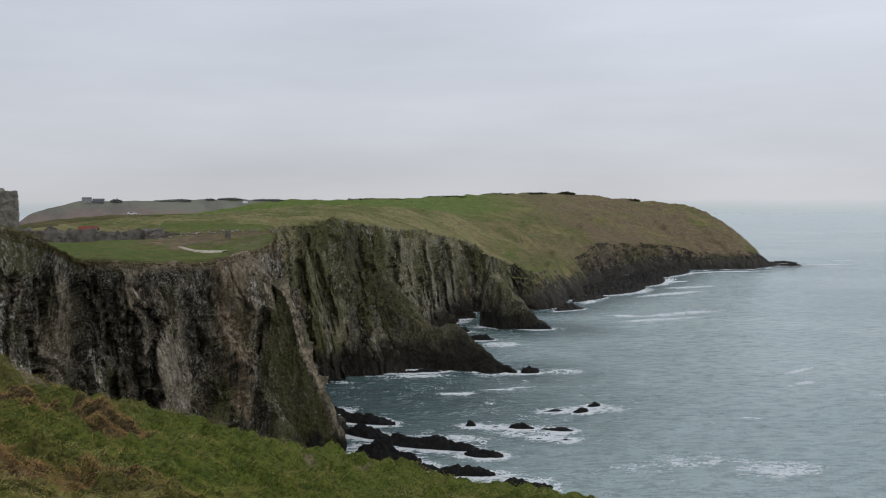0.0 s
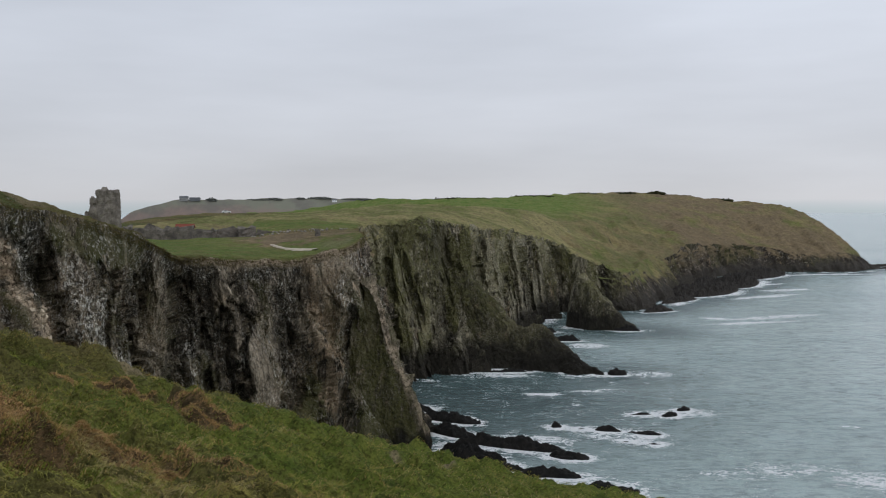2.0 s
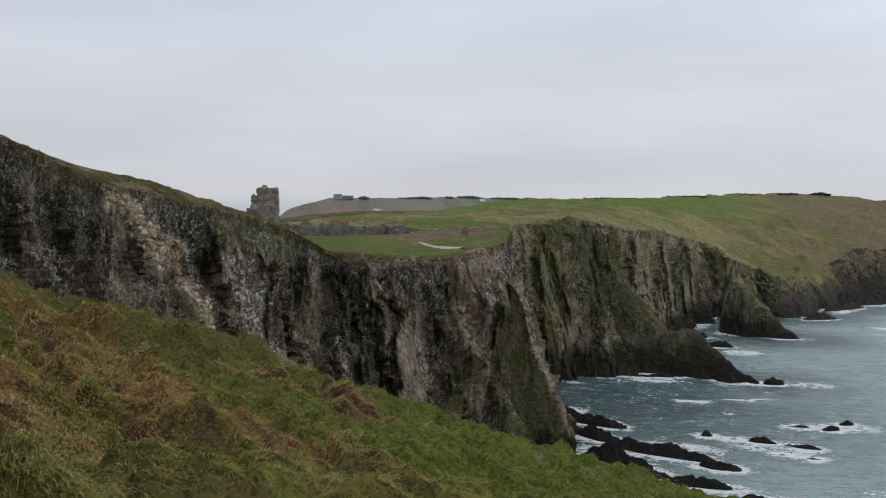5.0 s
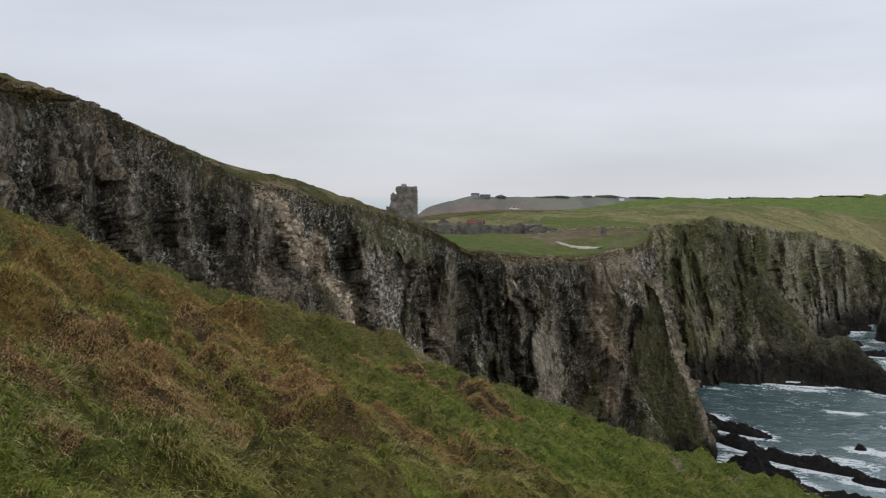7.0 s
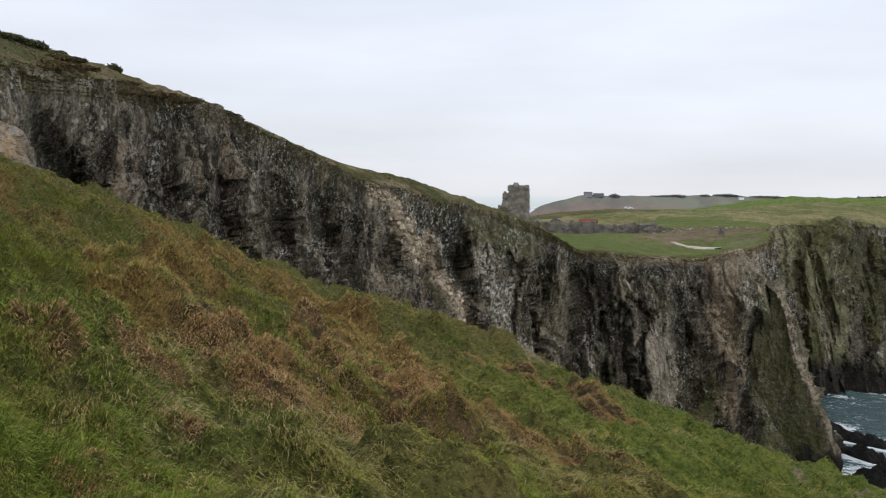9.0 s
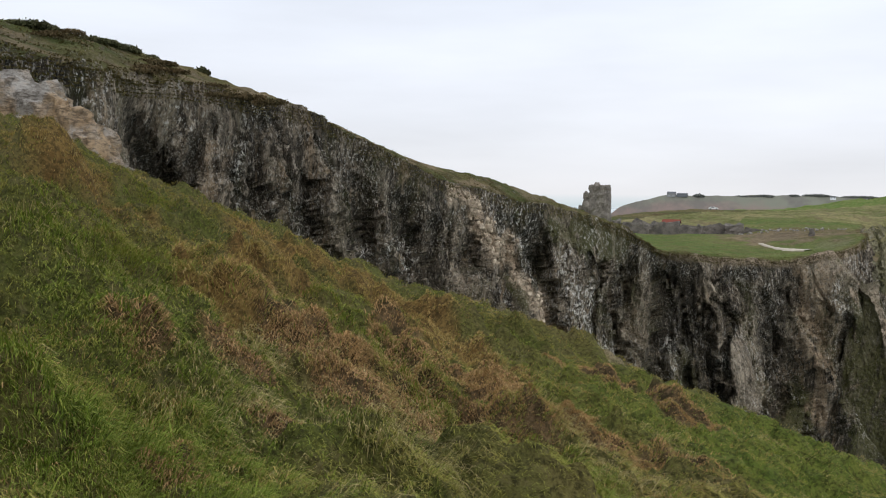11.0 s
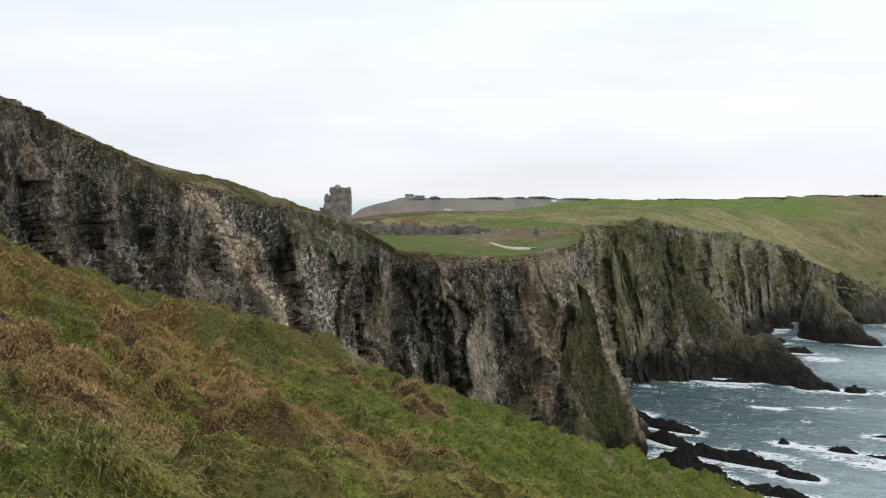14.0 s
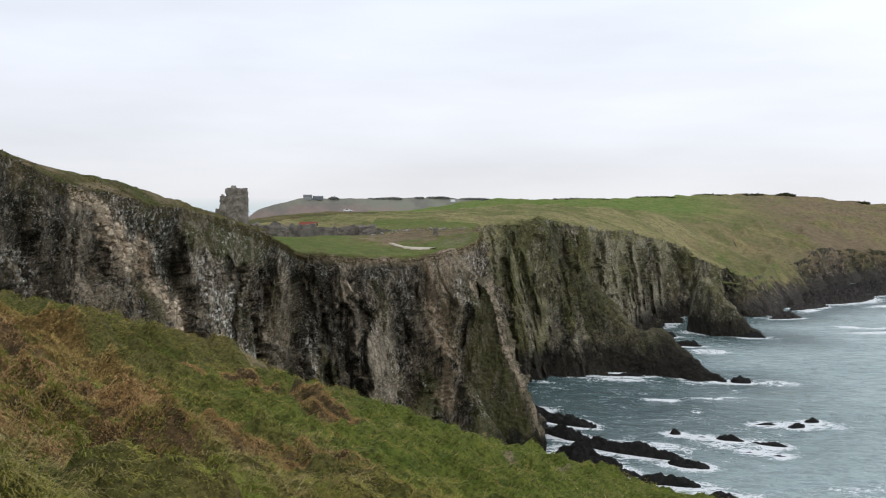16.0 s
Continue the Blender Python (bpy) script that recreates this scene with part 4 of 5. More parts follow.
# ---- sea ----
def sea():
    """Sheet of water: fine in the bays, coarse to the horizon; 'foam' is where the swell breaks."""
    def axis(lo, hi, step, far):
        a = [lo - far * (1.45 ** -k) for k in range(0, 16)]
        b = [hi + far * (1.45 ** -k) for k in range(15, -1, -1)]
        return np.array(sorted(a) + list(np.arange(lo, hi, step)) + b)
    xs, ys = axis(-20, 470, 1.8, 4200), axis(140, 860, 1.8, 4200)
    gx, gy = np.meshgrid(xs, ys)
    foam = np.zeros_like(gx)
    patchy = np.clip(0.5 + 0.75 * fbm(np.stack([gx, gy, gx * 0], -1).reshape(-1, 3) * 0.045, 3), 0.1, 0.95).reshape(gx.shape)
    for x, y, lx, ly, h, turn in REEFS:
        c, s_ = math.cos(radians(turn)), math.sin(radians(turn))
        u, w = ((gx - x) * c + (gy - y) * s_) / (lx / 2 + 2.5), (-(gx - x) * s_ + (gy - y) * c) / (ly / 2 + 2.5)
        foam = np.maximum(foam, 1 - smooth(0.55, 1.35, np.hypot(u, w)))
    # painted dark water: a pool under the near cliffs, then bands along the shores
    inshore_dark = 0.95 * (1 - smooth(20, 95, np.hypot((gx - 2) / 1.05, gy - 248)))
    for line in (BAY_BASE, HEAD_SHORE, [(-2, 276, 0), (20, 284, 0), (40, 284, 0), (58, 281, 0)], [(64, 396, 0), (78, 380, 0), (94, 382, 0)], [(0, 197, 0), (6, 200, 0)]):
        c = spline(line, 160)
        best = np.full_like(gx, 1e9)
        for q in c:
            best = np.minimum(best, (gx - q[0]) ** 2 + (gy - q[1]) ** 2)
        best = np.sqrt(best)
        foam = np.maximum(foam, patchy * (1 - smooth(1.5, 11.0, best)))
        inshore_dark = np.maximum(inshore_dark, 0.8 * (1 - smooth(4, 42, best)))
    # loose rafts of foam and breaking crests: x, y, half length, half width, strength, turn
    for x, y, a, b, k, turn in ((34, 254, 7, 3.2, 1.0, -5), (48, 259, 12, 2.0, 0.8, 10), (41, 240, 2.5, 3, 0.7, 0), (66, 230, 14, 7, 0.8, 0), (45, 209, 16, 8, 0.7, 0), (72, 284, 12, 7, 0.7, 0), (66, 392, 10, 10, 0.8, 0), (62, 340, 12, 9, 0.8, 20),
                                (105, 215, 5, 1.6, 0.9, 0), (150, 275, 14, 2.5, 0.75, 35), (140, 255, 12, 2.5, 0.75, 30), (160, 235, 16, 2.5, 0.7, -8), (150, 405, 34, 5, 0.86, 14), (168, 425, 40, 7, 0.8, 20), (140, 420, 14, 6, 0.8, -20), (200, 520, 40, 8, 0.8, 30), (230, 560, 30, 8, 0.75, 20), (235, 600, 16, 5, 0.95, 30),
                                (90, 172, 16, 7, 0.75, 0), (60, 178, 8, 3, 0.65, 0), (430, 745, 35, 6, 0.75, 0), (300, 680, 60, 8, 0.8, 8), (230, 610, 24, 9, 0.85, 50), (480, 800, 30, 6, 0.6, 10), (22, 285, 22, 5, 0.8, 6), (30, 172, 22, 9, 0.72, -15), (25, 205, 16, 6, 0.7, -20), (75, 180, 18, 8, 0.6, 0)):
        c, s_ = math.cos(radians(turn)), math.sin(radians(turn))
        u, w = ((gx - x) * c + (gy - y) * s_) / a, (-(gx - x) * s_ + (gy - y) * c) / b
        foam = np.maximum(foam, k * (1 - smooth(0.3, 1.25, np.hypot(u, w))))
    foam = np.maximum(foam, 0.28 * (1 - smooth(60, 150, gx)) * (1 - smooth(380, 460, gy)))
    p = np.stack([gx, gy, np.zeros_like(gx)], -1).reshape(-1, 3)
    z = (fbm(p * (0.03, 0.06, 1), 3) * 0.35).reshape(gx.shape) * (1 - smooth(800, 1500, np.hypot(gx, gy)))
    me = mesh_from("sea", np.stack([gx, gy, z], -1).reshape(-1, 3), grid_faces(len(ys), len(xs)), M_SEA, {"foam": foam.ravel(), "inshore_dark": inshore_dark.ravel()})
    return tagged(new("water", me), "grey green sea with white surf round the rocks", "sea", kind="structure")


sea()

# ---- the grassy hillside underfoot ----
CREST_AZ = [-180, -120, -60, -30, -7, 0, 5.4, 10.3, 15.6, 21, 26.5, 33.8, 40.8, 45.8, 48.4, 51, 53.5, 60, 90, 130, 180]
CREST_Z = [58.4, 48.5, 44.4, 45.3, 46.7, 47.6, 48.1, 48.9, 49.8, 50.7, 51.5, 52.6, 53.9, 54.9, 55.25, 55.75, 56.5, 57.4, 61, 61.5, 58.4]
CREST_R = 26.0


# dead bracken, rusty grass and bleached grass lie in bands down the slope, a damp runnel between them: x0, y0, x1, y1, half width
BRACKEN = [(-4.9, 9.4, -2.3, 10.2, 0.75), (-5.5, 6.65, -4.6, 6.5, 0.32), (-6.1, 9.3, -5.15, 8.9, 0.45), (-4.45, 8.5, -3.3, 7.2, 0.4), (-3.24, 3.1, -3.07, 3.16, 0.17), (-4.1, 6.6, -3.55, 6.35, 0.3), (-5.0, 4.3, -4.8, 4.36, 0.17), (-4.75, 5.0, -4.67, 5.25, 0.18), (-3.85, 4.38, -3.7, 4.48, 0.17), (-5.3, 8.5, -4.4, 7.5, 0.32), (-3.8, 8.5, -4.2, 11.0, 0.45), (-4.7, 6.5, -4.0, 5.85, 0.3), (-6.5, 10.0, -5.7, 9.2, 0.32), (-6.3, 15.4, -3.1, 14.7, 0.5), (-7.8, 8.4, -6.9, 7.95, 0.3)]
RUST = [(-8.0, 7.6, -7.7, 7.5, 0.4), (-6.15, 6.2, -5.8, 6.5, 0.3), (-9.4, 10.1, -7.8, 8.8, 0.45), (-10.4, 12.3, -7.7, 9.4, 0.45), (-7.5, 13.1, -5.6, 11.9, 0.65), (-12.8, 17.7, -11.8, 17.5, 0.8), (-9.2, 14.3, -7.7, 13.6, 0.65), (-11.5, 15.1, -8.5, 12.9, 0.6), (-14.3, 15.9, -11.5, 14.3, 0.8), (-5.8, 10.2, -5.6, 10.3, 0.5), (-16.5, 12.0, -12.5, 10.0, 1.0)]
STRAW = [(-4.2, 4.2, -3.9, 4.3, 0.5), (-3.6, 5.4, -3.0, 5.2, 0.5), (-3.2, 7.0, -1.6, 7.4, 0.5), (-9.4, 23.4, -7.4, 24.3, 0.7), (-5.6, 5.9, -5.0, 5.7, 0.35), (1.0, 17.0, 3.5, 20.0, 1.2)]
# earth worn bare on the lip of the slope
BARE = [(-8.7, 22.7, -6.9, 23.8, 0.6), (-0.7, 19.4, 0.4, 18.6, 0.28)]
# damp green hollows
DAMP = [(-4.6, 3.7, -2.8, 2.5, 0.8), (-7.2, 6.3, -6.2, 5.0, 0.6), (-13.6, 12.6, -13.0, 12.0, 0.7)]
GULLY = [(-6.8, 9.4, -4.8, 7.6, 0.55), (-4.8, 7.6, -3.7, 6.95, 0.5), (-3.7, 6.95, -2.4, 6.4, 0.5), (-2.4, 6.4, -0.5, 6.2, 0.5)]


# grassy mounds on the slope: x, y, radius, height
MOUNDS = [(-11.9, 8.8, 0.6, -0.42), (-12.9, 9.9, 0.9, 0.2), (-6.0, 6.6, 0.35, 0.16), (-7.9, 9.3, 0.45, 0.2), (-12.2, 15.8, 0.8, 0.32), (-8.8, 13.1, 0.6, 0.26), (-6.6, 10.3, 0.5, 0.2), (-6.9, 9.2, 0.4, 0.16), (-8.0, 14.6, 0.7, 0.3), (-7.2, 15.7, 0.5, 0.22), (-7.4, 17.1, 0.6, 0.25),
          (-7.6, 20.9, 0.5, 0.3), (-4.8, 5.0, 0.22, 0.09), (-4.1, 8.1, 0.35, 0.12), (-4.4, 7.7, 0.3, 0.12), (-3.1, 7.5, 0.4, 0.12), (-3.5, 10.0, 0.5, 0.14), (-5.3, 6.7, 0.3, 0.1), (-7.5, 9.7, 0.4, 0.16), (-12.5, 9.5, 0.8, 0.3), (-13.7, 12.5, 0.7, 0.2), (-12.0, 12.1, 0.5, 0.22), (-13.6, 14.8, 0.7, 0.25), (-10.2, 13.4, 0.7, 0.24), (-5.6, 13.6, 0.6, 0.2), (-3.9, 15.5, 0.6, 0.2), (-2.0, 18.0, 0.7, 0.2), (-9.6, 17.5, 0.6, 0.25)]


def capsules(x, y, caps):
    """How far a place lies from the nearest band, in half widths."""
    out = np.full(x.shape, 9.0)
    p = np.stack([x, y, np.zeros_like(x)], -1).reshape(-1, 3)
    wob = (fbm(p * 1.3 + 2.2, 4) * 0.65).reshape(x.shape)
    for x0, y0, x1, y1, w in caps:
        dx, dy = x1 - x0, y1 - y0
        t = np.clip(((x - x0) * dx + (y - y0) * dy) / (dx * dx + dy * dy), 0, 1)
        out = np.minimum(out, np.hypot(x - x0 - t * dx, y - y0 - t * dy) / w)
    return np.maximum(0, out + wob)


def hill_z(x, y, rough=1.0):
    """Height of the hillside: falls away to the sea side, with hummocks, then over its lip into the inlet."""
    az, r = np.degrees(np.arctan2(-x, y)), np.hypot(x, y)
    zc = np.interp(az, CREST_AZ, CREST_Z)
    base = 53.4 + (zc - 53.4) * np.minimum(r, CREST_R * 4) / CREST_R
    over = np.maximum(0, r - CREST_R - 1.0)
    open_side = smooth(-75, -60, az) * (1 - smooth(54, 62, az))
    base = base - open_side * ((zc - 53.4) * np.maximum(0, np.minimum(r, CREST_R * 4) - CREST_R) / CREST_R * 0.5 + 0.5 * over + 0.045 * over ** 2)
    p = np.stack([x, y, np.zeros_like(x)], -1).reshape(-1, 3)
    hum = fbm(p * 0.22, 3) * 0.24 + fbm(p * 0.8 + 5, 3) * 0.24 + np.maximum(0, fbm(p * (1.1, 1.7, 1) + 3, 2)) ** 0.7 * 0.27 + np.maximum(0, fbm(p * (2.8, 3.6, 1), 2)) ** 0.7 * 0.17
    # small treads and scarps where sheep and slips have broken the turf
    tread = fbm(p * (0.55, 0.9, 1) + 21, 3)
    hum = hum + 0.09 * smooth(-0.06, 0.06, tread) + 0.07 * smooth(0.24, 0.33, tread) - 0.08
    hum = hum + 0.25 * (1 - smooth(0.1, 1.0, np.hypot(x + 14.2, y - 11.0).ravel() / 2.6))
    for cx, cy, rad, tall in MOUNDS:
        hum = hum + tall * (1 - smooth(0.6, 1.0, np.hypot((p[:, 0] - cx) * 0.8 + (p[:, 1] - cy) * 0.3, p[:, 1] - cy) / rad))
    hum = hum - 0.38 * (1 - smooth(0.15, 0.75, capsules(x, y, GULLY).ravel()))
    hum = hum + 0.05 * (1 - smooth(0.2, 1.0, capsules(x, y, BRACKEN).ravel()))
    return np.maximum(base + hum.reshape(x.shape) * rough * smooth(1.5, 4.0, r) * (1 - smooth(24, 30, r) * 0.5), -4)


def ground_material():
    m, n = material("rough_turf")
    a = n.noise(0.35, 5, 0.65, distort=0.5)
    b = n.noise(2.5, 6, 0.7)
    c = n.noise(14.0, 5, 0.75)
    base = n.mix(n.rng(a, 0.4, 0.6), (0.11, 0.12, 0.028), (0.175, 0.148, 0.05))
    base = n.mix(n.rng(n.noise(6.0, 6, 0.7, (0.5, 1.6, 1.0)), 0.5, 0.62, 0.0, 0.65), base, (0.17, 0.14, 0.06))
    base = n.mix(n.attr("damp"), base, n.mix(n.rng(b, 0.4, 0.6), (0.10, 0.145, 0.022), (0.19, 0.22, 0.04)))
    base = n.mix(n.attr("rust"), base, n.mix(n.rng(b, 0.4, 0.6), (0.15, 0.09, 0.03), (0.27, 0.175, 0.06)))
    base = n.mix(n.attr("bracken"), base, n.mix(n.rng(b, 0.4, 0.6), (0.075, 0.05, 0.026), (0.23, 0.15, 0.075)))
    base = n.mix(n.math("MULTIPLY", n.attr("bare"), 0.8), base, n.mix(n.rng(b, 0.42, 0.6), (0.38, 0.295, 0.185), (0.24, 0.18, 0.10)))
    base = n.mix(n.rng(c, 0.45, 0.6, 0, 0.7), base, (0.024, 0.022, 0.009))
    n.finish(base, 1.0, n.bump(n.math("ADD", b, n.math("MULTIPLY", c, 0.6)), 1.0, 0.12), 0.1)
    return m


def blade_material(name, a, b, c):
    """Leaf colours that differ from blade to blade and drift from patch to patch."""
    m, n = material(name)
    isle = n.geo.outputs["Random Per Island"]
    col = n.mix(n.rng(isle, 0.0, 1.0), a, b)
    col = n.mix(n.rng(n.noise(0.5, 4, 0.6), 0.42, 0.6), col, n.mix(0.6, col, c))
    n.finish(col, 0.85, None, 0.06)
    return m


M_TURF = ground_material()
M_GRASS = blade_material("green_grass", (0.035, 0.055, 0.009), (0.36, 0.375, 0.072), (0.34, 0.265, 0.08))
M_LUSH = blade_material("lush_grass", (0.05, 0.088, 0.011), (0.29, 0.37, 0.06), (0.26, 0.27, 0.05))
M_STRAW = blade_material("bleached_grass", (0.22, 0.18, 0.06), (0.58, 0.47, 0.23), (0.28, 0.23, 0.085))
M_RUST = blade_material("rusty_grass", (0.22, 0.14, 0.045), (0.60, 0.42, 0.16), (0.36, 0.28, 0.085))
M_BRACKEN = blade_material("dead_bracken", (0.095, 0.053, 0.022), (0.64, 0.405, 0.19), (0.36, 0.22, 0.08))


def hillside():
    az = np.radians(np.concatenate([np.linspace(-180, -42, 60), np.linspace(-40, 66, 560), np.linspace(68, 178, 50)]))
    r = np.concatenate([[0.0, 0.5, 1.0, 1.8], np.geomspace(2.5, 34, 210), np.linspace(35, 90, 40)])
    g, a = np.meshgrid(r, az, indexing="ij")
    x, y = -g * np.sin(a), g * np.cos(a)
    z = hill_z(x, y)
    rust = 1 - smooth(0.5, 1.2, capsules(x, y, RUST))
    brk = 1 - smooth(0.5, 1.1, capsules(x, y, BRACKEN))
    me = mesh_from("hillside", np.stack([x, y, z], -1).reshape(-1, 3), grid_faces(len(r), len(az), True), M_TURF, {"rust": rust.ravel(), "bracken": brk.ravel(), "bare": (1 - smooth(0.5, 1.0, capsules(x, y, BARE))).ravel(), "damp": (0.85 * smooth(-8.0, -3.0, x) * smooth(9.0, 13.0, y)).ravel()})
    return tagged(new("ground", me), "rough grassy cliff-top slope with dead bracken", "hillside", kind="structure")


hillside()


def blades(name, x, y, z, length, width, lean, turn, mat, label, category, droop=0.5):
    """One sheet of many bent, tapering leaves; turn: the way each leans, lean: how far from upright (0 to 1)."""
    k = len(x)
    up, out = np.cos(lean * 1.5), np.sin(lean * 1.5)
    dx, dy = np.cos(turn), np.sin(turn)
    px, py = -dy, dx
    face = RNG.uniform(-0.9, 0.9, k)
    px, py = px * np.cos(face) - py * np.sin(face), px * np.sin(face) + py * np.cos(face)
    mid = length * 0.55
    mx, my, mz = x + dx * out * mid, y + dy * out * mid, z + up * mid
    end = length * 0.5
    up2, out2 = np.cos(np.minimum(lean * 1.5 + droop, 2.2)), np.sin(np.minimum(lean * 1.5 + droop, 2.2))
    tx, ty, tz = mx + dx * out2 * end, my + dy * out2 * end, mz + up2 * end
    h = width / 2
    v = np.empty((k, 5, 3), np.float32)
    v[:, 0] = np.stack([x - px * h, y - py * h, z - 0.02], -1)
    v[:, 1] = np.stack([x + px * h, y + py * h, z - 0.02], -1)
    v[:, 2] = np.stack([mx + px * h * 0.8, my + py * h * 0.8, mz], -1)
    v[:, 3] = np.stack([mx - px * h * 0.8, my - py * h * 0.8, mz], -1)
    v[:, 4] = np.stack([tx, ty, tz], -1)
    b = (np.arange(k) * 5)[:, None]
    f = np.concatenate([b + [0, 1, 2], b + [0, 2, 3], b + [3, 2, 4]], 1).reshape(-1, 3)
    ob = new(name, mesh_from(name, v.reshape(-1, 3), f, mat, soft=False))
    return tagged(ob, label, category, kind="stuff")


def scatter(k, per, lo=3.0, hi=29.0, power=-0.55, az=(-36, 60), spread=0.16):
    """Tussocks over the slope ahead, thicker near by: the places of per leaves round each of k roots, and each leaf's way out from its root."""
    t = RNG.uniform(0, 1, k)
    r = (lo ** (power + 1) + t * (hi ** (power + 1) - lo ** (power + 1))) ** (1 / (power + 1))
    a = np.radians(RNG.uniform(*az, k))
    x, y = np.repeat(-r * np.sin(a), per), np.repeat(r * np.cos(a), per)
    w, d = RNG.uniform(0, 2 * np.pi, k * per), spread * np.sqrt(RNG.uniform(0, 1, k * per))
    return x + np.cos(w) * d, y + np.sin(w) * d, w


def scatter_in(caps, k, over=1.25):
    """Places inside the bands, more in the nearer ones."""
    c = np.asarray(caps)
    area = (np.hypot(c[:, 2] - c[:, 0], c[:, 3] - c[:, 1]) + c[:, 4]) * c[:, 4] / np.hypot(c[:, 0], c[:, 1]) ** 1.3
    i = RNG.choice(len(c), k, p=area / area.sum())
    q = c[i]
    t = RNG.uniform(-0.15, 1.15, k)
    w, d = RNG.uniform(0, 2 * np.pi, k), q[:, 4] * over * np.sqrt(RNG.uniform(0, 1, k))
    return q[:, 0] + t * (q[:, 2] - q[:, 0]) + np.cos(w) * d, q[:, 1] + t * (q[:, 3] - q[:, 1]) + np.sin(w) * d, w


def leaves(name, pick, k, per, size, wide, mat, label, category, lean=(0.15, 0.6), wind=0.9, droop=0.5, spread=0.16, power=-0.55, bands=None, dense=5):
    x, y, w = scatter(k, per, power=power, spread=spread)
    if bands:
        more = scatter_in(bands, k * dense)
        x, y, w = (np.concatenate(q) for q in zip((x, y, w), more))
    keep = pick(x, y) & (capsules(x, y, BARE) > 0.85)
    x, y, w = x[keep], y[keep], w[keep]
    r = np.hypot(x, y)
    p = np.stack([x, y, np.zeros_like(x)], -1)
    tall = 0.45 + 1.0 * np.clip(0.5 + fbm(p * 1.5 + 9, 2), 0, 0.85)
    n = len(x)
    tall = tall * (1 - 0.4 * smooth(9.0, 18.0, r))
    bx, by = np.cos(w) + wind * 1.0 + RNG.normal(0, 0.3, n), np.sin(w) - wind * 0.25 + RNG.normal(0, 0.3, n)
    return blades(name, x, y, hill_z(x, y), size * tall * RNG.uniform(0.6, 1.3, n), wide * (0.8 + 0.085 * r) * RNG.uniform(0.7, 1.3, n),
                  RNG.uniform(*lean, n), np.arctan2(by, bx), mat, label, category, droop)


def chance(p):
    return RNG.uniform(0, 1, p.shape) < p


def is_green(x, y):
    dry = np.maximum(1 - smooth(0.5, 1.1, capsules(x, y, BRACKEN)), 1 - smooth(0.4, 1.3, capsules(x, y, RUST)) * 0.9)
    damp = smooth(-8.0, -3.0, x) * smooth(9.0, 13.0, y)
    return chance((1 - 0.85 * np.clip(dry, 0, 1)) * (1 - 0.55 * damp))


def is_straw(x, y):
    p = np.stack([x, y, np.zeros_like(x)], -1)
    some = smooth(-0.1, 0.6, fbm(p * (0.5, 0.5, 1) + 4.4, 3)) * 0.9
    return chance(np.maximum(some, 1 - smooth(0.4, 1.2, capsules(x, y, STRAW))))


def is_lush(x, y):
    p = np.stack([x, y, np.zeros_like(x)], -1)
    damp = smooth(0.15, 0.6, fbm(p * 0.28 + 7.7, 3)) * 0.8 + 0.75 * smooth(-7.0, -3.0, x) * smooth(8.0, 12.0, y)
    return chance(np.maximum(1 - smooth(0.7, 1.3, capsules(x, y, GULLY + DAMP)), damp))


def is_rust(x, y):
    p = np.stack([x, y, np.zeros_like(x)], -1)
    return chance(np.maximum(0.9 * (1 - smooth(0.5, 1.3, capsules(x, y, RUST))), 0.85 * smooth(-0.16, 0.3, fbm(p * (0.35, 0.6, 1) + 1.7, 3)) * (1 - 0.7 * smooth(-8.0, -3.0, x) * smooth(9.0, 13.0, y))))


def is_bracken(x, y):
    p = np.stack([x, y, np.zeros_like(x)], -1)
    return chance(np.maximum(1 - smooth(0.6, 1.1, capsules(x, y, BRACKEN)), 0.7 * smooth(0.12, 0.42, fbm(p * 0.75 + 8.1, 3)) * (1 - 0.25 * smooth(-6.0, -2.0, x))))


leaves("grass", is_green, 19000, 28, 0.095, 0.0042, M_GRASS, "tufted green grass bent over by the wind", "grass", (0.75, 1.25), 1.5, 0.6)
leaves("grass", is_green, 13000, 20, 0.115, 0.005, M_GRASS, "short matted green grass on the far slope", "grass", (0.65, 1.15), 1.4, 0.7, 0.25, 0.5)
leaves("lush_grass", is_lush, 7000, 24, 0.11, 0.0042, M_LUSH, "lush dark green grass in a damp runnel", "grass", (0.35, 0.9), 1.2, bands=GULLY + DAMP, dense=9)
leaves("bleached_grass", is_straw, 7000, 12, 0.19, 0.0038, M_STRAW, "pale bleached grass blown flat", "grass", (0.4, 0.9), 1.3, 0.8, bands=STRAW, dense=1)
leaves("rusty_grass", is_rust, 11000, 22, 0.11, 0.0042, M_RUST, "rusty brown winter grass hanging downhill", "grass", (0.4, 0.9), 0.7, 0.8, 0.2, -0.1, bands=RUST)
leaves("dead_bracken", is_bracken, 17000, 11, 0.065, 0.0046, M_BRACKEN, "tangled heap of dead brown bracken", "bracken", (0.4, 1.3), 0.4, 1.2, 0.25, bands=BRACKEN, dense=9)


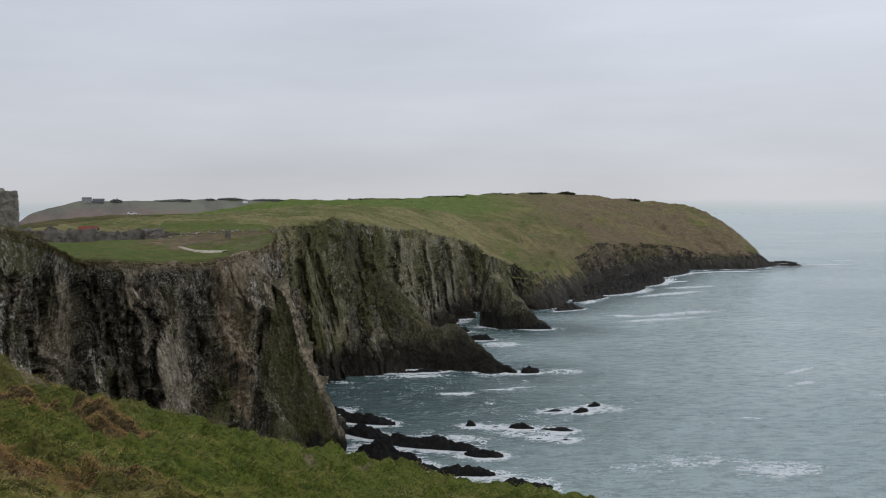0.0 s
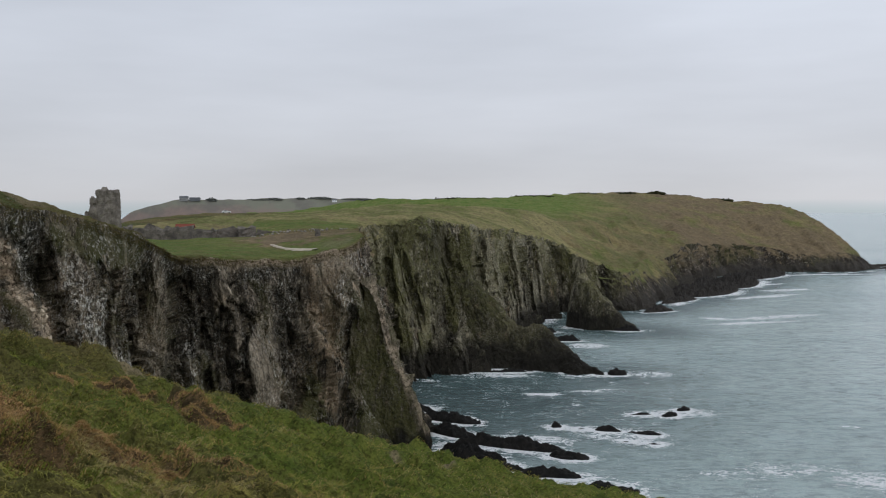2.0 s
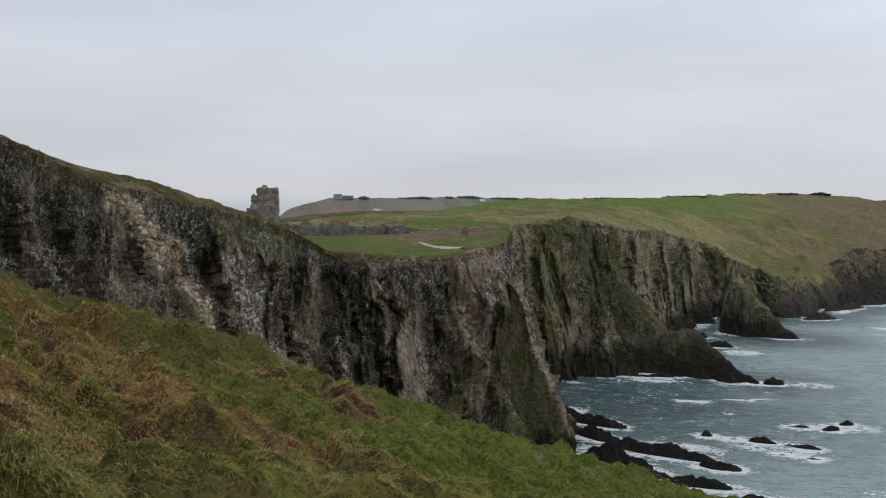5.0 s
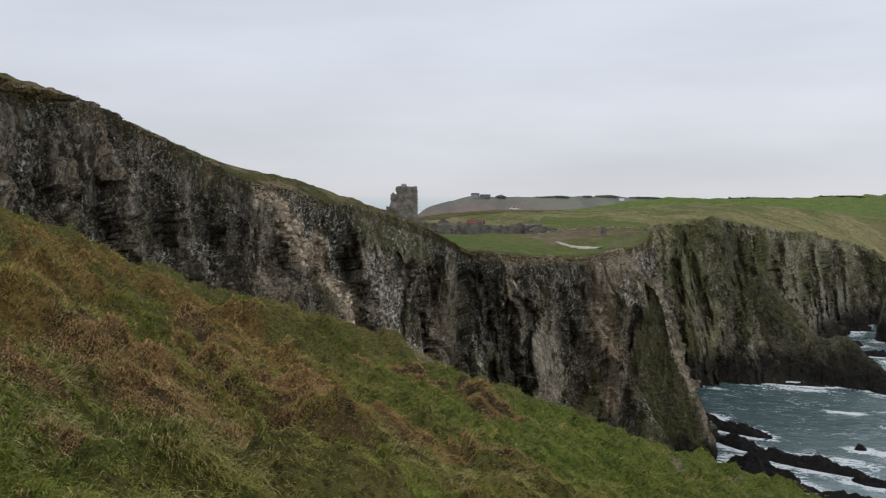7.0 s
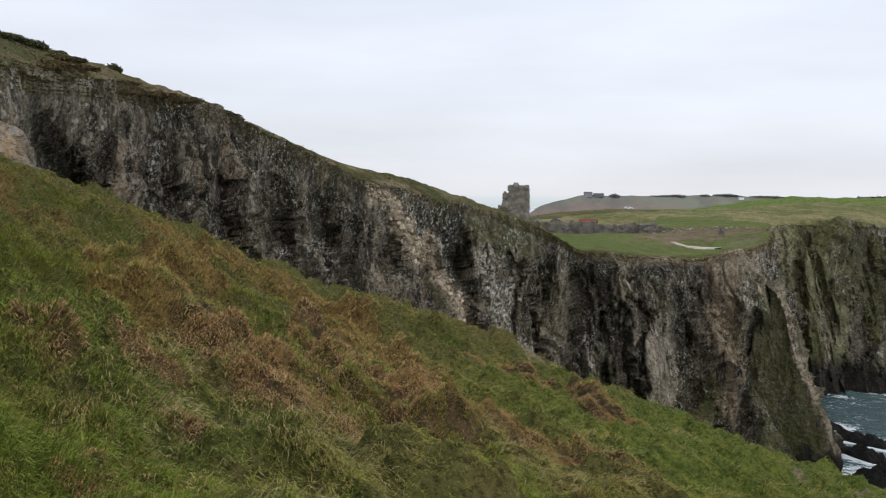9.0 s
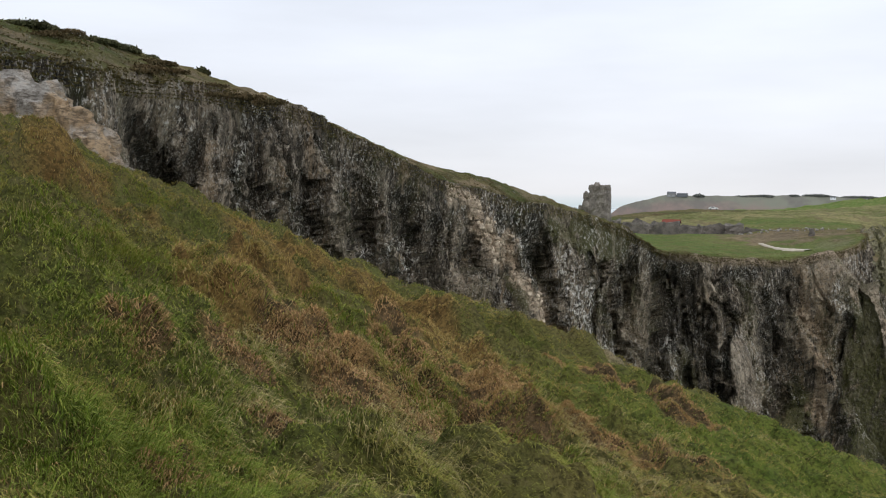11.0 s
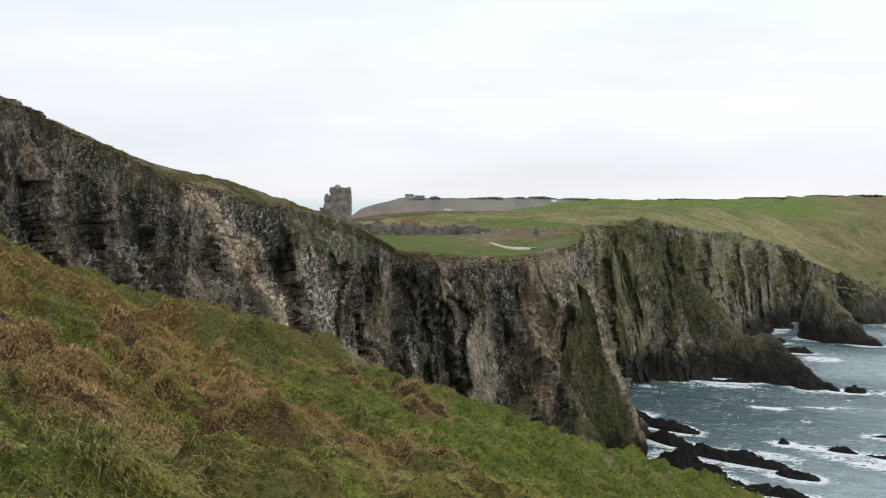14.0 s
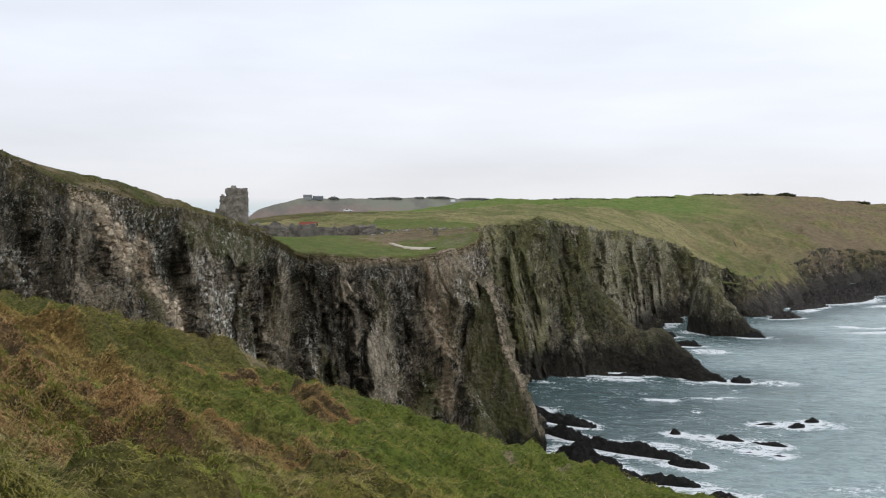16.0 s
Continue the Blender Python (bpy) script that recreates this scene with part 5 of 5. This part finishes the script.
# ---- turf fringe on the near cliff top ----
def fringe():
    v, place = NEAR["v"], NEAR["place"]
    rows_ = np.where((place > 0.97) & (place < 2.0))[0]
    k = 100000
    i, j = RNG.choice(rows_, k), RNG.integers(60, v.shape[1] - 60, k)
    keep = chance(np.where(place[i] < 1.16, 1.0, 0.75 * smooth(-0.1, 0.5, fbm(v[i, j] * 0.22, 3))))
    i, j = i[keep], j[keep]
    k = len(i)
    c = v[i, j] + RNG.normal(0, 0.2, (k, 3)) * (1, 1, 0)
    c[:, 2] = v[i, j, 2] - 0.14
    return blades("turf", c[:, 0], c[:, 1], c[:, 2], RNG.uniform(0.16, 0.45, k), RNG.uniform(0.08, 0.24, k), RNG.uniform(0.45, 1.0, k), RNG.uniform(-1.5, 1.0, k), M_FRINGE, "shaggy turf along the cliff top", "grass", 0.6)


M_FRINGE = blade_material("cliff_top_turf", (0.10, 0.10, 0.035), (0.22, 0.175, 0.07), (0.14, 0.095, 0.045))
fringe()


# ---- sheltered grass court behind the promontory's edge ----
def court():
    xs, ys = np.linspace(-135, -16, 130), np.linspace(196, 440, 180)
    gx, gy = np.meshgrid(xs, ys)
    z = np.interp(gy, [196, 215, 250, 300, 330, 440], [41.0, 43.9, 45.5, 48.2, 49.5, 50.3])
    z = z + (fbm(np.stack([gx, gy, gx * 0], -1).reshape(-1, 3) * 0.07, 4) * 0.5).reshape(gx.shape)
    z -= (1 - smooth(-135, -104, gx)) * 45
    z -= 8.0 * smooth(-44, -24, gx) + 30.0 * (1 - smooth(197, 206, gy - 0.4 * (gx + 50)))
    tear = (fbm(np.stack([gx, gy, gx * 0], -1).reshape(-1, 3) * 0.16 + 5, 4) * 7).reshape(gx.shape)
    brown = smooth(226, 236, gy + tear + 0.25 * (gx + 50)) * (1 - smooth(268, 290, gy)) * smooth(-64, -48, gx + tear)
    NEAR["court"] = np.stack([gx, gy, z], -1).reshape(-1, 3)
    me = mesh_from("court", np.stack([gx, gy, z], -1).reshape(-1, 3), grid_faces(len(ys), len(xs)), M_CLIFF, {"field": ((1 - smooth(240, 262, gy)) * 0.75 * (1 - brown)).ravel(), "heath": (1.6 * brown).ravel()})
    return tagged(new("ground", me), "close green turf on the flat promontory", "turf", kind="structure")


court()


def land_z(x, y, reach=1.3):
    """Top of the near land at a place."""
    pts = np.vstack([NEAR["v"][NEAR["place"] > 0.98].reshape(-1, 3), NEAR["court"], NEAR["bay"]])
    d = np.hypot(pts[:, 0] - x, pts[:, 1] - y)
    near = pts[d < reach]
    return float(near[:, 2].max()) if len(near) else float(pts[np.argmin(d), 2])


# ---- ruins ----
def stone_material(name, dark, pale):
    m, n = material(name)
    a, b = n.noise(0.6, 5, 0.65), n.noise(3.0, 6, 0.7, (1, 1, 2.2))
    col = n.mix(n.rng(a, 0.35, 0.65), dark, pale)
    col = n.mix(n.rng(b, 0.48, 0.62, 0, 0.7), col, n.mix(0.6, col, (0.02, 0.02, 0.018)))
    n.finish(col, 0.95, n.bump(b, 0.9, 0.3), 0.2)
    return m


M_STONE = stone_material("weathered_rubble_masonry", (0.15, 0.13, 0.11), (0.31, 0.275, 0.23))
M_FALLEN = stone_material("pale_fallen_stone", (0.24, 0.215, 0.185), (0.46, 0.42, 0.37))
M_DARKSTONE = stone_material("lichened_dark_masonry", (0.115, 0.102, 0.09), (0.255, 0.225, 0.19))


def masonry(name, parent, outline, base, top, mat, label="", seed=0, rough=0.18, taper=0.0, steps=0.45, ragged=0.6):
    """A rough stone block: the plan outline drawn up from base to an uneven top, faces pitted course by course."""
    o = np.asarray(outline, float)
    ring = []
    for a, b in zip(o, np.roll(o, -1, axis=0)):
        n = max(2, int(np.hypot(*(b - a)) / steps))
        ring += [a + (b - a) * k / n for k in range(n)]
    ring = np.array(ring)
    mid = ring.mean(0)
    p = np.column_stack([ring, np.full(len(ring), seed * 5.3)])
    tops = top + fbm(p * 0.5, 3) * ragged
    nz = max(3, int((top - base) / steps))
    v = []
    for k in range(nz + 1):
        f = k / nz
        q = mid + (ring - mid) * (1 - taper * f)
        z = base + (tops - base) * f
        d = (fbm(np.column_stack([q, z]) * 1.1 + seed, 3) * rough)[:, None]
        q = q + (q - mid) / (np.linalg.norm(q - mid, axis=1)[:, None] + 1e-6) * d
        v.append(np.column_stack([q, z]))
    nr = len(ring)
    verts = np.vstack(v + [[[*mid, tops.mean() - 0.2]]])
    faces = [tuple(f) for f in grid_faces(nz + 1, nr, True)] + [(nz * nr + j, nz * nr + (j + 1) % nr, (nz + 1) * nr) for j in range(nr)]
    me = bpy.data.meshes.new(name)
    me.from_pydata([tuple(q) for q in verts], [], [tuple(int(i) for i in f) for f in faces])
    me.materials.append(mat)
    ob = new(name, me)
    ob.parent = parent
    return tagged(ob, label)


def rect(x, y, lx, ly, turn=0):
    c, s_ = math.cos(radians(turn)), math.sin(radians(turn))
    return [(x + a * lx / 2 * c - b * ly / 2 * s_, y + a * lx / 2 * s_ + b * ly / 2 * c) for a, b in ((-1, -1), (1, -1), (1, 1), (-1, 1))]


tower = tagged(new("ruined_tower"), "ruined grey stone tower with a broken wall stub", "tower")
masonry("tower_wall", tower, [(-80.9, 219.6), (-78.4, 219.2), (-75.9, 219.6), (-75.5, 222), (-76.0, 224.6), (-81.0, 224.2)], 44, 58.3, M_STONE, "", 1, 0.3, 0.12, 0.4, 0.4)
masonry("broken_corner", tower, rect(-81.4, 221.2, 2.4, 4.2, 8), 44, 56.3, M_STONE, "", 2, 0.4, 0.3, 0.4, 0.8)
masonry("wall_stub", tower, rect(-82.9, 221, 2.2, 2.6, 8), 44, 53.0, M_STONE, "", 3, 0.4, 0.35, 0.4)
masonry("cap_stone", tower, rect(-79.2, 221.8, 1.9, 2.2, 12), 57.9, 59.1, M_STONE, "", 4, 0.2, 0.6, 0.3, 0.2)

curtain = tagged(new("ruined_curtain_wall"), "long broken grey stone curtain wall", "wall")
masonry("wall_length", curtain, [(-79, 243), (-74, 243.4), (-69, 244.5), (-64, 245.4), (-64, 247), (-69, 246), (-74, 245.2), (-79, 244.6)], 43.5, 48.2, M_DARKSTONE, "", 5, 0.5, 0.0, 0.45, 1.7)
masonry("wall_length", curtain, [(-64, 245.6), (-58, 247), (-52, 249), (-52.2, 250.5), (-58, 248.6), (-64, 247.1)], 43.5, 47.6, M_DARKSTONE, "", 11, 0.5, 0.0, 0.45, 1.5)
masonry("wall_length", curtain, [(-47.5, 250), (-40, 251.5), (-33, 252.6), (-33, 254), (-40, 253), (-47.5, 251.6)], 43.5, 46.3, M_DARKSTONE, "", 6, 0.5, 0.0, 0.5, 1.8)
masonry("tumbled_end", curtain, [(-32.8, 252.8), (-26, 253.5), (-21, 253.8), (-21, 255), (-26, 255), (-32.8, 254.2)], 42.5, 45.2, M_DARKSTONE, "", 7, 0.6, 0.0, 0.6)
gate = tagged(new("gatehouse_ruin"), "squat dark ruined gatehouse in the wall", "ruin")
masonry("gatehouse_wall", gate, rect(-49.8, 249.6, 4.8, 4.4, 10), 43.5, 48.4, M_DARKSTONE, "", 8, 0.35, 0.04)
post = tagged(new("standing_stone"), "dark upright stone at the cliff edge", "stone")
masonry("stone", post, rect(-27.4, 226, 1.4, 1.2, 20), 44.0, 48.6, M_DARKSTONE, "", 9, 0.3, 0.35, 0.3)
end_pier = tagged(new("wall_pier"), "stump of a ruined pier on the promontory", "ruin")
masonry("pier", end_pier, rect(-80.5, 242.5, 2.2, 2.0, 5), 43.5, 48.9, M_DARKSTONE, "", 10, 0.35, 0.1, 0.4)


def plain(name, col, rough=0.6, spec=0.4, grain=0.25):
    m, n = material(name)
    k = n.noise(2.0, 5, 0.65)
    n.finish(n.mix(n.rng(k, 0.35, 0.7, 0, grain), col, tuple(c * 0.55 for c in col)), rough, None, spec)
    return m


M_PALE = plain("bleached_bare_rock", (0.60, 0.52, 0.41), 0.9, 0.2, 0.5)
M_RED = plain("red_roofing", (0.24, 0.075, 0.052), 0.9, 0.05)
M_WHITE = plain("white_paint", (0.75, 0.75, 0.74), 0.35, 0.5, 0.1)
M_GLASS = plain("dark_window_glass", (0.02, 0.022, 0.025), 0.1, 0.5, 0.0)
M_TYRE = plain("tyre_rubber", (0.02, 0.02, 0.02), 0.85)
# plaster greyed to hold the haze over the far farmhouse; the shed shares it
M_WALLWASH = plain("grey_plaster", (0.26, 0.255, 0.245), 0.9, 0.1)
M_SLATE = plain("grey_slate_roof", (0.13, 0.135, 0.14), 0.7)


def bare_patch():
    """A bleached slab of bare rock worn through the turf at the promontory's edge."""
    c = spline([(-38, 219, 44.9), (-34.5, 214.5, 44.75), (-31, 210.5, 44.6), (-28, 207, 44.5), (-25.5, 205, 44.2)], 40)
    w = np.interp(np.linspace(0, 1, 40), [0, 0.2, 0.6, 0.9, 1], [0.2, 0.4, 0.7, 1.7, 0.8])
    rows_ = []
    for k in np.linspace(-1, 1, 9):
        q = c.copy()
        q[:, 0] += k * w * (1 + 0.7 * perlin(c * 0.8 + k))
        q[:, 1] += k * w * 0.35
        q[:, 2] = [land_z(a, b) for a, b in q[:, :2]]
        q[:, 2] += 0.07 * (1 - abs(k) ** 4) - 0.3 * abs(k) ** 4 + fbm(q * 0.9, 2) * 0.05
        rows_.append(q)
    v = np.array(rows_)
    ob = new("rock_slab", mesh_from("rock_slab", v.reshape(-1, 3), grid_faces(9, 40), M_PALE))
    return tagged(ob, "bleached bare rock slab worn into the turf", "rock")


bare_patch()


def box_bm(x0, y0, z0, x1, y1, z1, bevel=0.0):
    bm = bmesh.new()
    bmesh.ops.create_cube(bm, size=1, matrix=Matrix.LocRotScale(((x0 + x1) / 2, (y0 + y1) / 2, (z0 + z1) / 2), None, (x1 - x0, y1 - y0, z1 - z0)))
    if bevel:
        bmesh.ops.bevel(bm, geom=bm.edges[:], offset=bevel, segments=2, affect="EDGES")
    return bm


def gable_bm(lx, ly, z0, z1, over=0.3, thick=0.2):
    """A pitched roof of real thickness, ridge along x."""
    bm = bmesh.new()
    a, b = lx / 2 + over, ly / 2 + over
    ring = [(-b, z0), (0, z1), (b, z0), (b, z0 - thick), (0, z1 - thick), (-b, z0 - thick)]
    ends = [[bm.verts.new((x, y, z)) for y, z in ring] for x in (-a, a)]
    for i in range(6):
        j = (i + 1) % 6
        bm.faces.new((ends[0][i], ends[0][j], ends[1][j], ends[1][i]))
    bm.faces.new(ends[0][::-1])
    bm.faces.new(ends[1])
    return bm


def house(name, at, turn, lx, ly, eaves, ridge, wall_mat, roof_mat, label, category, windows=3):
    h = new(name)
    h.matrix_world = pose(*at, 0, 0, turn)
    tagged(h, label, category)
    part("wall", box_bm(-lx / 2, -ly / 2, -2, lx / 2, ly / 2, eaves), wall_mat, h)
    part("roof", gable_bm(lx, ly, eaves, ridge), roof_mat, h)
    for k in range(windows):
        x = (k + 0.5) / windows * lx - lx / 2
        w = part("window", box_bm(x - 0.55, -ly / 2 - 0.05, 0.85, x + 0.55, -ly / 2 + 0.05, 2.15), M_WHITE, h, "white window frame")
        part("pane", box_bm(x - 0.45, -ly / 2 - 0.07, 0.95, x + 0.45, -ly / 2 - 0.045, 2.05), M_GLASS, w, "dark glass pane")
    return h


house("shed", (-69.5, 259, 45.2), 8, 4.6, 4.0, 2.9, 3.9, M_WALLWASH, M_RED, "low shed with a red roof behind the ruined wall", "shed", 2)


def car(at, turn, paint, label):
    c = new("parked_car")
    c.matrix_world = pose(*at, 0, 0, turn)
    tagged(c, label, "car")
    body = bmesh.new()
    side = [(-2.1, 0.35), (2.1, 0.35), (2.15, 0.75), (1.9, 0.92), (1.0, 1.0), (0.45, 1.42), (-1.2, 1.45), (-1.9, 0.98), (-2.15, 0.85)]
    a = [body.verts.new((x, -0.86, z)) for x, z in side]
    b = [body.verts.new((x, 0.86, z)) for x, z in side]
    for i in range(len(side)):
        j = (i + 1) % len(side)
        body.faces.new((a[i], a[j], b[j], b[i]))
    body.faces.new(a[::-1])
    body.faces.new(b)
    bmesh.ops.bevel(body, geom=body.edges[:], offset=0.07, segments=2, affect="EDGES")
    part("body", body, paint, c)
    for sy in (-0.6, 0.6):
        part("headlight", box_bm(2.1, sy - 0.15, 0.62, 2.17, sy + 0.15, 0.75, 0.01), M_GLASS, c)
    for sy in (-0.88, 0.86):
        part("side_window", box_bm(-1.1, sy, 1.02, 0.4, sy + 0.02, 1.36, 0.005), M_GLASS, c)
        for sx in (-1.3, 1.3):
            bm = bmesh.new()
            bmesh.ops.create_cone(bm, cap_ends=True, segments=20, radius1=0.33, radius2=0.33, depth=0.2, matrix=pose(sx, sy * 0.92, 0.33, 90))
            w = part("wheel", bm, M_TYRE, c, "black tyre")
            rim = bmesh.new()
            bmesh.ops.create_cone(rim, cap_ends=True, segments=16, radius1=0.2, radius2=0.2, depth=0.22, matrix=pose(sx, sy * 0.92, 0.33, 90))
            part("rim", rim, M_SLATE, w, "grey wheel rim")
    return c


car((-93.4, 419.7, land_z(-93.4, 419.7, 5)), 15, M_WHITE, "white car on the road across the green plateau")

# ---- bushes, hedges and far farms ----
# leaf colours greyed with painted haze
M_FARBUSH = blade_material("far_hedge_hazed", (0.13, 0.135, 0.12), (0.19, 0.195, 0.17), (0.16, 0.16, 0.145))
M_HEATHER = blade_material("brown_heather", (0.05, 0.042, 0.022), (0.14, 0.105, 0.05), (0.12, 0.08, 0.04))
M_BUSH = blade_material("dark_gorse", (0.035, 0.04, 0.018), (0.095, 0.10, 0.045), (0.085, 0.075, 0.04))


def bush(name, at, lx, ly, h, label, k=900, leaf=0.22, seed=0, group="", category="bush", mat=None):
    """A low wind-cut bush: many small leaves over an uneven dome."""
    rng = np.random.default_rng(seed)
    a, b = rng.uniform(0, 2 * np.pi, k), np.sqrt(rng.uniform(0, 1, k))
    x, y = np.cos(a) * b, np.sin(a) * b
    dome = np.sqrt(np.maximum(0, 1 - b * b)) * (0.8 + 0.35 * fbm(np.column_stack([x * lx * 0.4, y * ly * 0.4, np.full(k, seed * 3.1)]), 2))
    c = np.column_stack([x * lx / 2, y * ly / 2, h * dome * rng.uniform(-0.1, 1.0, k)])
    d = rng.normal(size=(k, 3, 3)) * leaf
    v = (c[:, None] + d).reshape(-1, 3) + np.asarray(at)
    ob = new(name, mesh_from(name, v, np.arange(k * 3).reshape(-1, 3), mat or M_BUSH, soft=False))
    return tagged(ob, label, category, group)


for i, (x, y, z, lx, h) in enumerate([(-81.0, 66, 72.0, 8.0, 1.0), (-83.5, 71, 72.0, 8.0, 1.1), (-85.3, 77, 72.0, 5.0, 0.9), (-84.8, 86, 71.2, 3.2, 1.3), (-77.5, 56, 71.2, 7.0, 1.0)]):
    bush("gorse_bush", (x, y, land_z(x, y) - 0.6), lx * 0.75, lx * 0.75, h * 0.75, "low dark gorse bush on the hill crest", 2200, 0.13, i, "gorse on the hill crest")

SCRUB = random.Random(9)
for i in range(16):
    b, r = radians(SCRUB.uniform(40, 53)), SCRUB.uniform(88, 108)
    x, y = -r * math.sin(b), r * math.cos(b)
    bush("heather_clump", (x, y, land_z(x, y) - 0.25), SCRUB.uniform(1.5, 4.5), SCRUB.uniform(1.5, 3.5), SCRUB.uniform(0.25, 0.5), "low brown heather clump on the grassy hill top", 500, 0.12, 100 + i, "heather on the hill top", "heather", M_HEATHER)

# field hedges along the skyline of the headland and the far peninsula
for i, (x, y, z, lx, h) in enumerate([(225, 869, 64.6, 26, 3.0), (150, 846, 63.6, 40, 2.0), (98, 808, 61.0, 60, 1.8), (30, 752, 58.6, 70, 1.8), (-30, 748, 57.4, 60, 2.0), (288, 852, 57.6, 20, 2.0), (190, 860, 64.6, 40, 1.6)]):
    bush("hedge", (x, y, z - 0.6), lx * 0.7, 4.0, h * 0.75, "dark field hedge on the headland skyline", 1300, 0.7, 40 + i, "hedges on the skyline", "hedge")
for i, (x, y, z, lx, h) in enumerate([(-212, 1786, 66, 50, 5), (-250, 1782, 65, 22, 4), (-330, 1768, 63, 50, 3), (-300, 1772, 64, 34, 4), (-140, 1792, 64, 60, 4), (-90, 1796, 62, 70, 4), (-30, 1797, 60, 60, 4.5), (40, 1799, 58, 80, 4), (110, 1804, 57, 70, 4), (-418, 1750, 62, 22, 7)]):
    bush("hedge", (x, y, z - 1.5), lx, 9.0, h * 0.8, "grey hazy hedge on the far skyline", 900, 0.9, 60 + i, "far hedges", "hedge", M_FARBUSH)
house("farmhouse", (-468, 1738, 61.0), 4, 16, 9, 5.5, 8.5, M_WALLWASH, M_SLATE, "grey farmhouse on the far skyline", "house", 4)
house("barn", (-448, 1742, 61.5), 4, 20, 9, 3.5, 5.5, M_SLATE, M_SLATE, "long grey barn beside the far farmhouse", "barn", 0)
house("cottage", (-180, 1768, 59.5), 0, 9, 6, 2.8, 4.6, M_WHITE, M_SLATE, "small white cottage among the far hedges", "house", 2)
house("cottage", (-120, 1770, 57.5), 0, 8, 6, 2.6, 4.4, M_WHITE, M_SLATE, "small white cottage among the far hedges", "house", 2)


# ---- tumbled stones below the ruined wall and a pale outcrop at the head of the inlet ----
def tumbled_stone(x, y, size, seed):
    bm = bmesh.new()
    bmesh.ops.create_icosphere(bm, subdivisions=2, radius=size / 2)
    rng = random.Random(seed)
    k = Vector((rng.uniform(0.8, 1.3), rng.uniform(0.7, 1.1), rng.uniform(0.5, 0.8)))
    for q in bm.verts:
        q.co = Vector([a * b for a, b in zip(q.co, k)]) * (1 + 0.35 * noise.noise(q.co * (2.2 / size) + Vector((seed, 0, 0))))
    me = bpy.data.meshes.new("stone")
    bm.to_mesh(me)
    bm.free()
    me.materials.append(M_FALLEN)
    ob = new("fallen_stone", me)
    ob.matrix_world = pose(x, y, land_z(x, y) + size * 0.12, 0, 0, rng.uniform(0, 180))
    return tagged(ob, "pale stone fallen from the ruined wall", "stone", "fallen stones by the wall")


STONES = random.Random(5)
for i in range(46):
    t = STONES.uniform(0, 1)
    tumbled_stone(-47 + t * 24 + STONES.uniform(-1, 1), 247.5 + t * 3.5 + STONES.uniform(-6, 1.5), STONES.uniform(0.3, 0.85), i)



def outcrop_material():
    """Broken pale beds, tan and grey, dipping to one side."""
    m, n = material("pale_outcrop")
    tilt = n.node("ShaderNodeMapping", Vector=n.pos, Rotation=(0.5, 0.7, 0.2), Scale=(0.7, 0.7, 2.4)).outputs[0]
    beds = n.noise(1.7, 8, 0.75, source=tilt, distort=0.5)
    tan = n.noise(0.35, 4, 0.6)
    grit = n.noise(4.0, 6, 0.75)
    col = n.mix(n.rng(tan, 0.42, 0.58), (0.60, 0.55, 0.485), (0.60, 0.43, 0.265))
    col = n.mix(n.rng(beds, 0.5, 0.57, 0.0, 0.6), col, (0.11, 0.085, 0.06))
    col = n.mix(n.rng(grit, 0.5, 0.66, 0.0, 0.6), col, (0.2, 0.165, 0.13))
    n.finish(col, 0.95, n.bump(n.math("ADD", beds, n.math("MULTIPLY", grit, 0.4)), 1.0, 0.5), 0.1)
    return m


M_OUTCROP = outcrop_material()
spur("rock_outcrop", [(-57, 36.5, 62.6), (-51, 36.5, 61.5), (-46.3, 36.5, 60.2), (-43.9, 37, 57.4), (-42.6, 38, 52.5), (-41.6, 39.5, 44)], [13, 12, 11, 10, 9, 8], M_OUTCROP, "pale broken rock outcrop at the head of the inlet", 8, 0.8, n=240, m=200, beds=0.42)


# ---- loose rubble lying in the slipped gullies of the near wall ----
def scree():
    rng = np.random.default_rng(21)
    i, j = np.where(NEAR["scar"] > 0.5)
    k = 1500
    pick = rng.choice(len(i), k)
    c = NEAR["v"][i[pick], j[pick]]
    bm = bmesh.new()
    bmesh.ops.create_icosphere(bm, subdivisions=1, radius=0.5)
    ball = np.array([q.co[:] for q in bm.verts])
    tris = np.array([[q.index for q in f.verts] for f in bm.faces])
    bm.free()
    size = 0.22 + 0.75 * rng.uniform(0, 1, k) ** 3
    shape = ball[None] * (1 + rng.normal(0, 0.22, (k, len(ball), 1))) * rng.uniform(0.6, 1.25, (k, 1, 3)) * size[:, None, None]
    turn = rng.uniform(0, 6.28, k)
    x = shape[:, :, 0] * np.cos(turn)[:, None] - shape[:, :, 1] * np.sin(turn)[:, None]
    y = shape[:, :, 0] * np.sin(turn)[:, None] + shape[:, :, 1] * np.cos(turn)[:, None]
    v = np.stack([x, y, shape[:, :, 2]], -1) + c[:, None]
    f = (tris[None] + (np.arange(k) * len(ball))[:, None, None]).reshape(-1, 3)
    m, n = material("tan_rubble")
    isle = n.geo.outputs["Random Per Island"]
    col = n.mix(n.rng(isle, 0.0, 1.0), (0.24, 0.185, 0.125), (0.66, 0.54, 0.40))
    n.finish(n.mix(n.rng(n.noise(3.0, 5, 0.7), 0.45, 0.65, 0, 0.5), col, (0.13, 0.105, 0.075)), 0.95, None, 0.1)
    return tagged(new("scree", mesh_from("scree", v.reshape(-1, 3), f, m, soft=False)), "loose tan rubble lying in a slipped gully", "scree", kind="stuff")


scree()
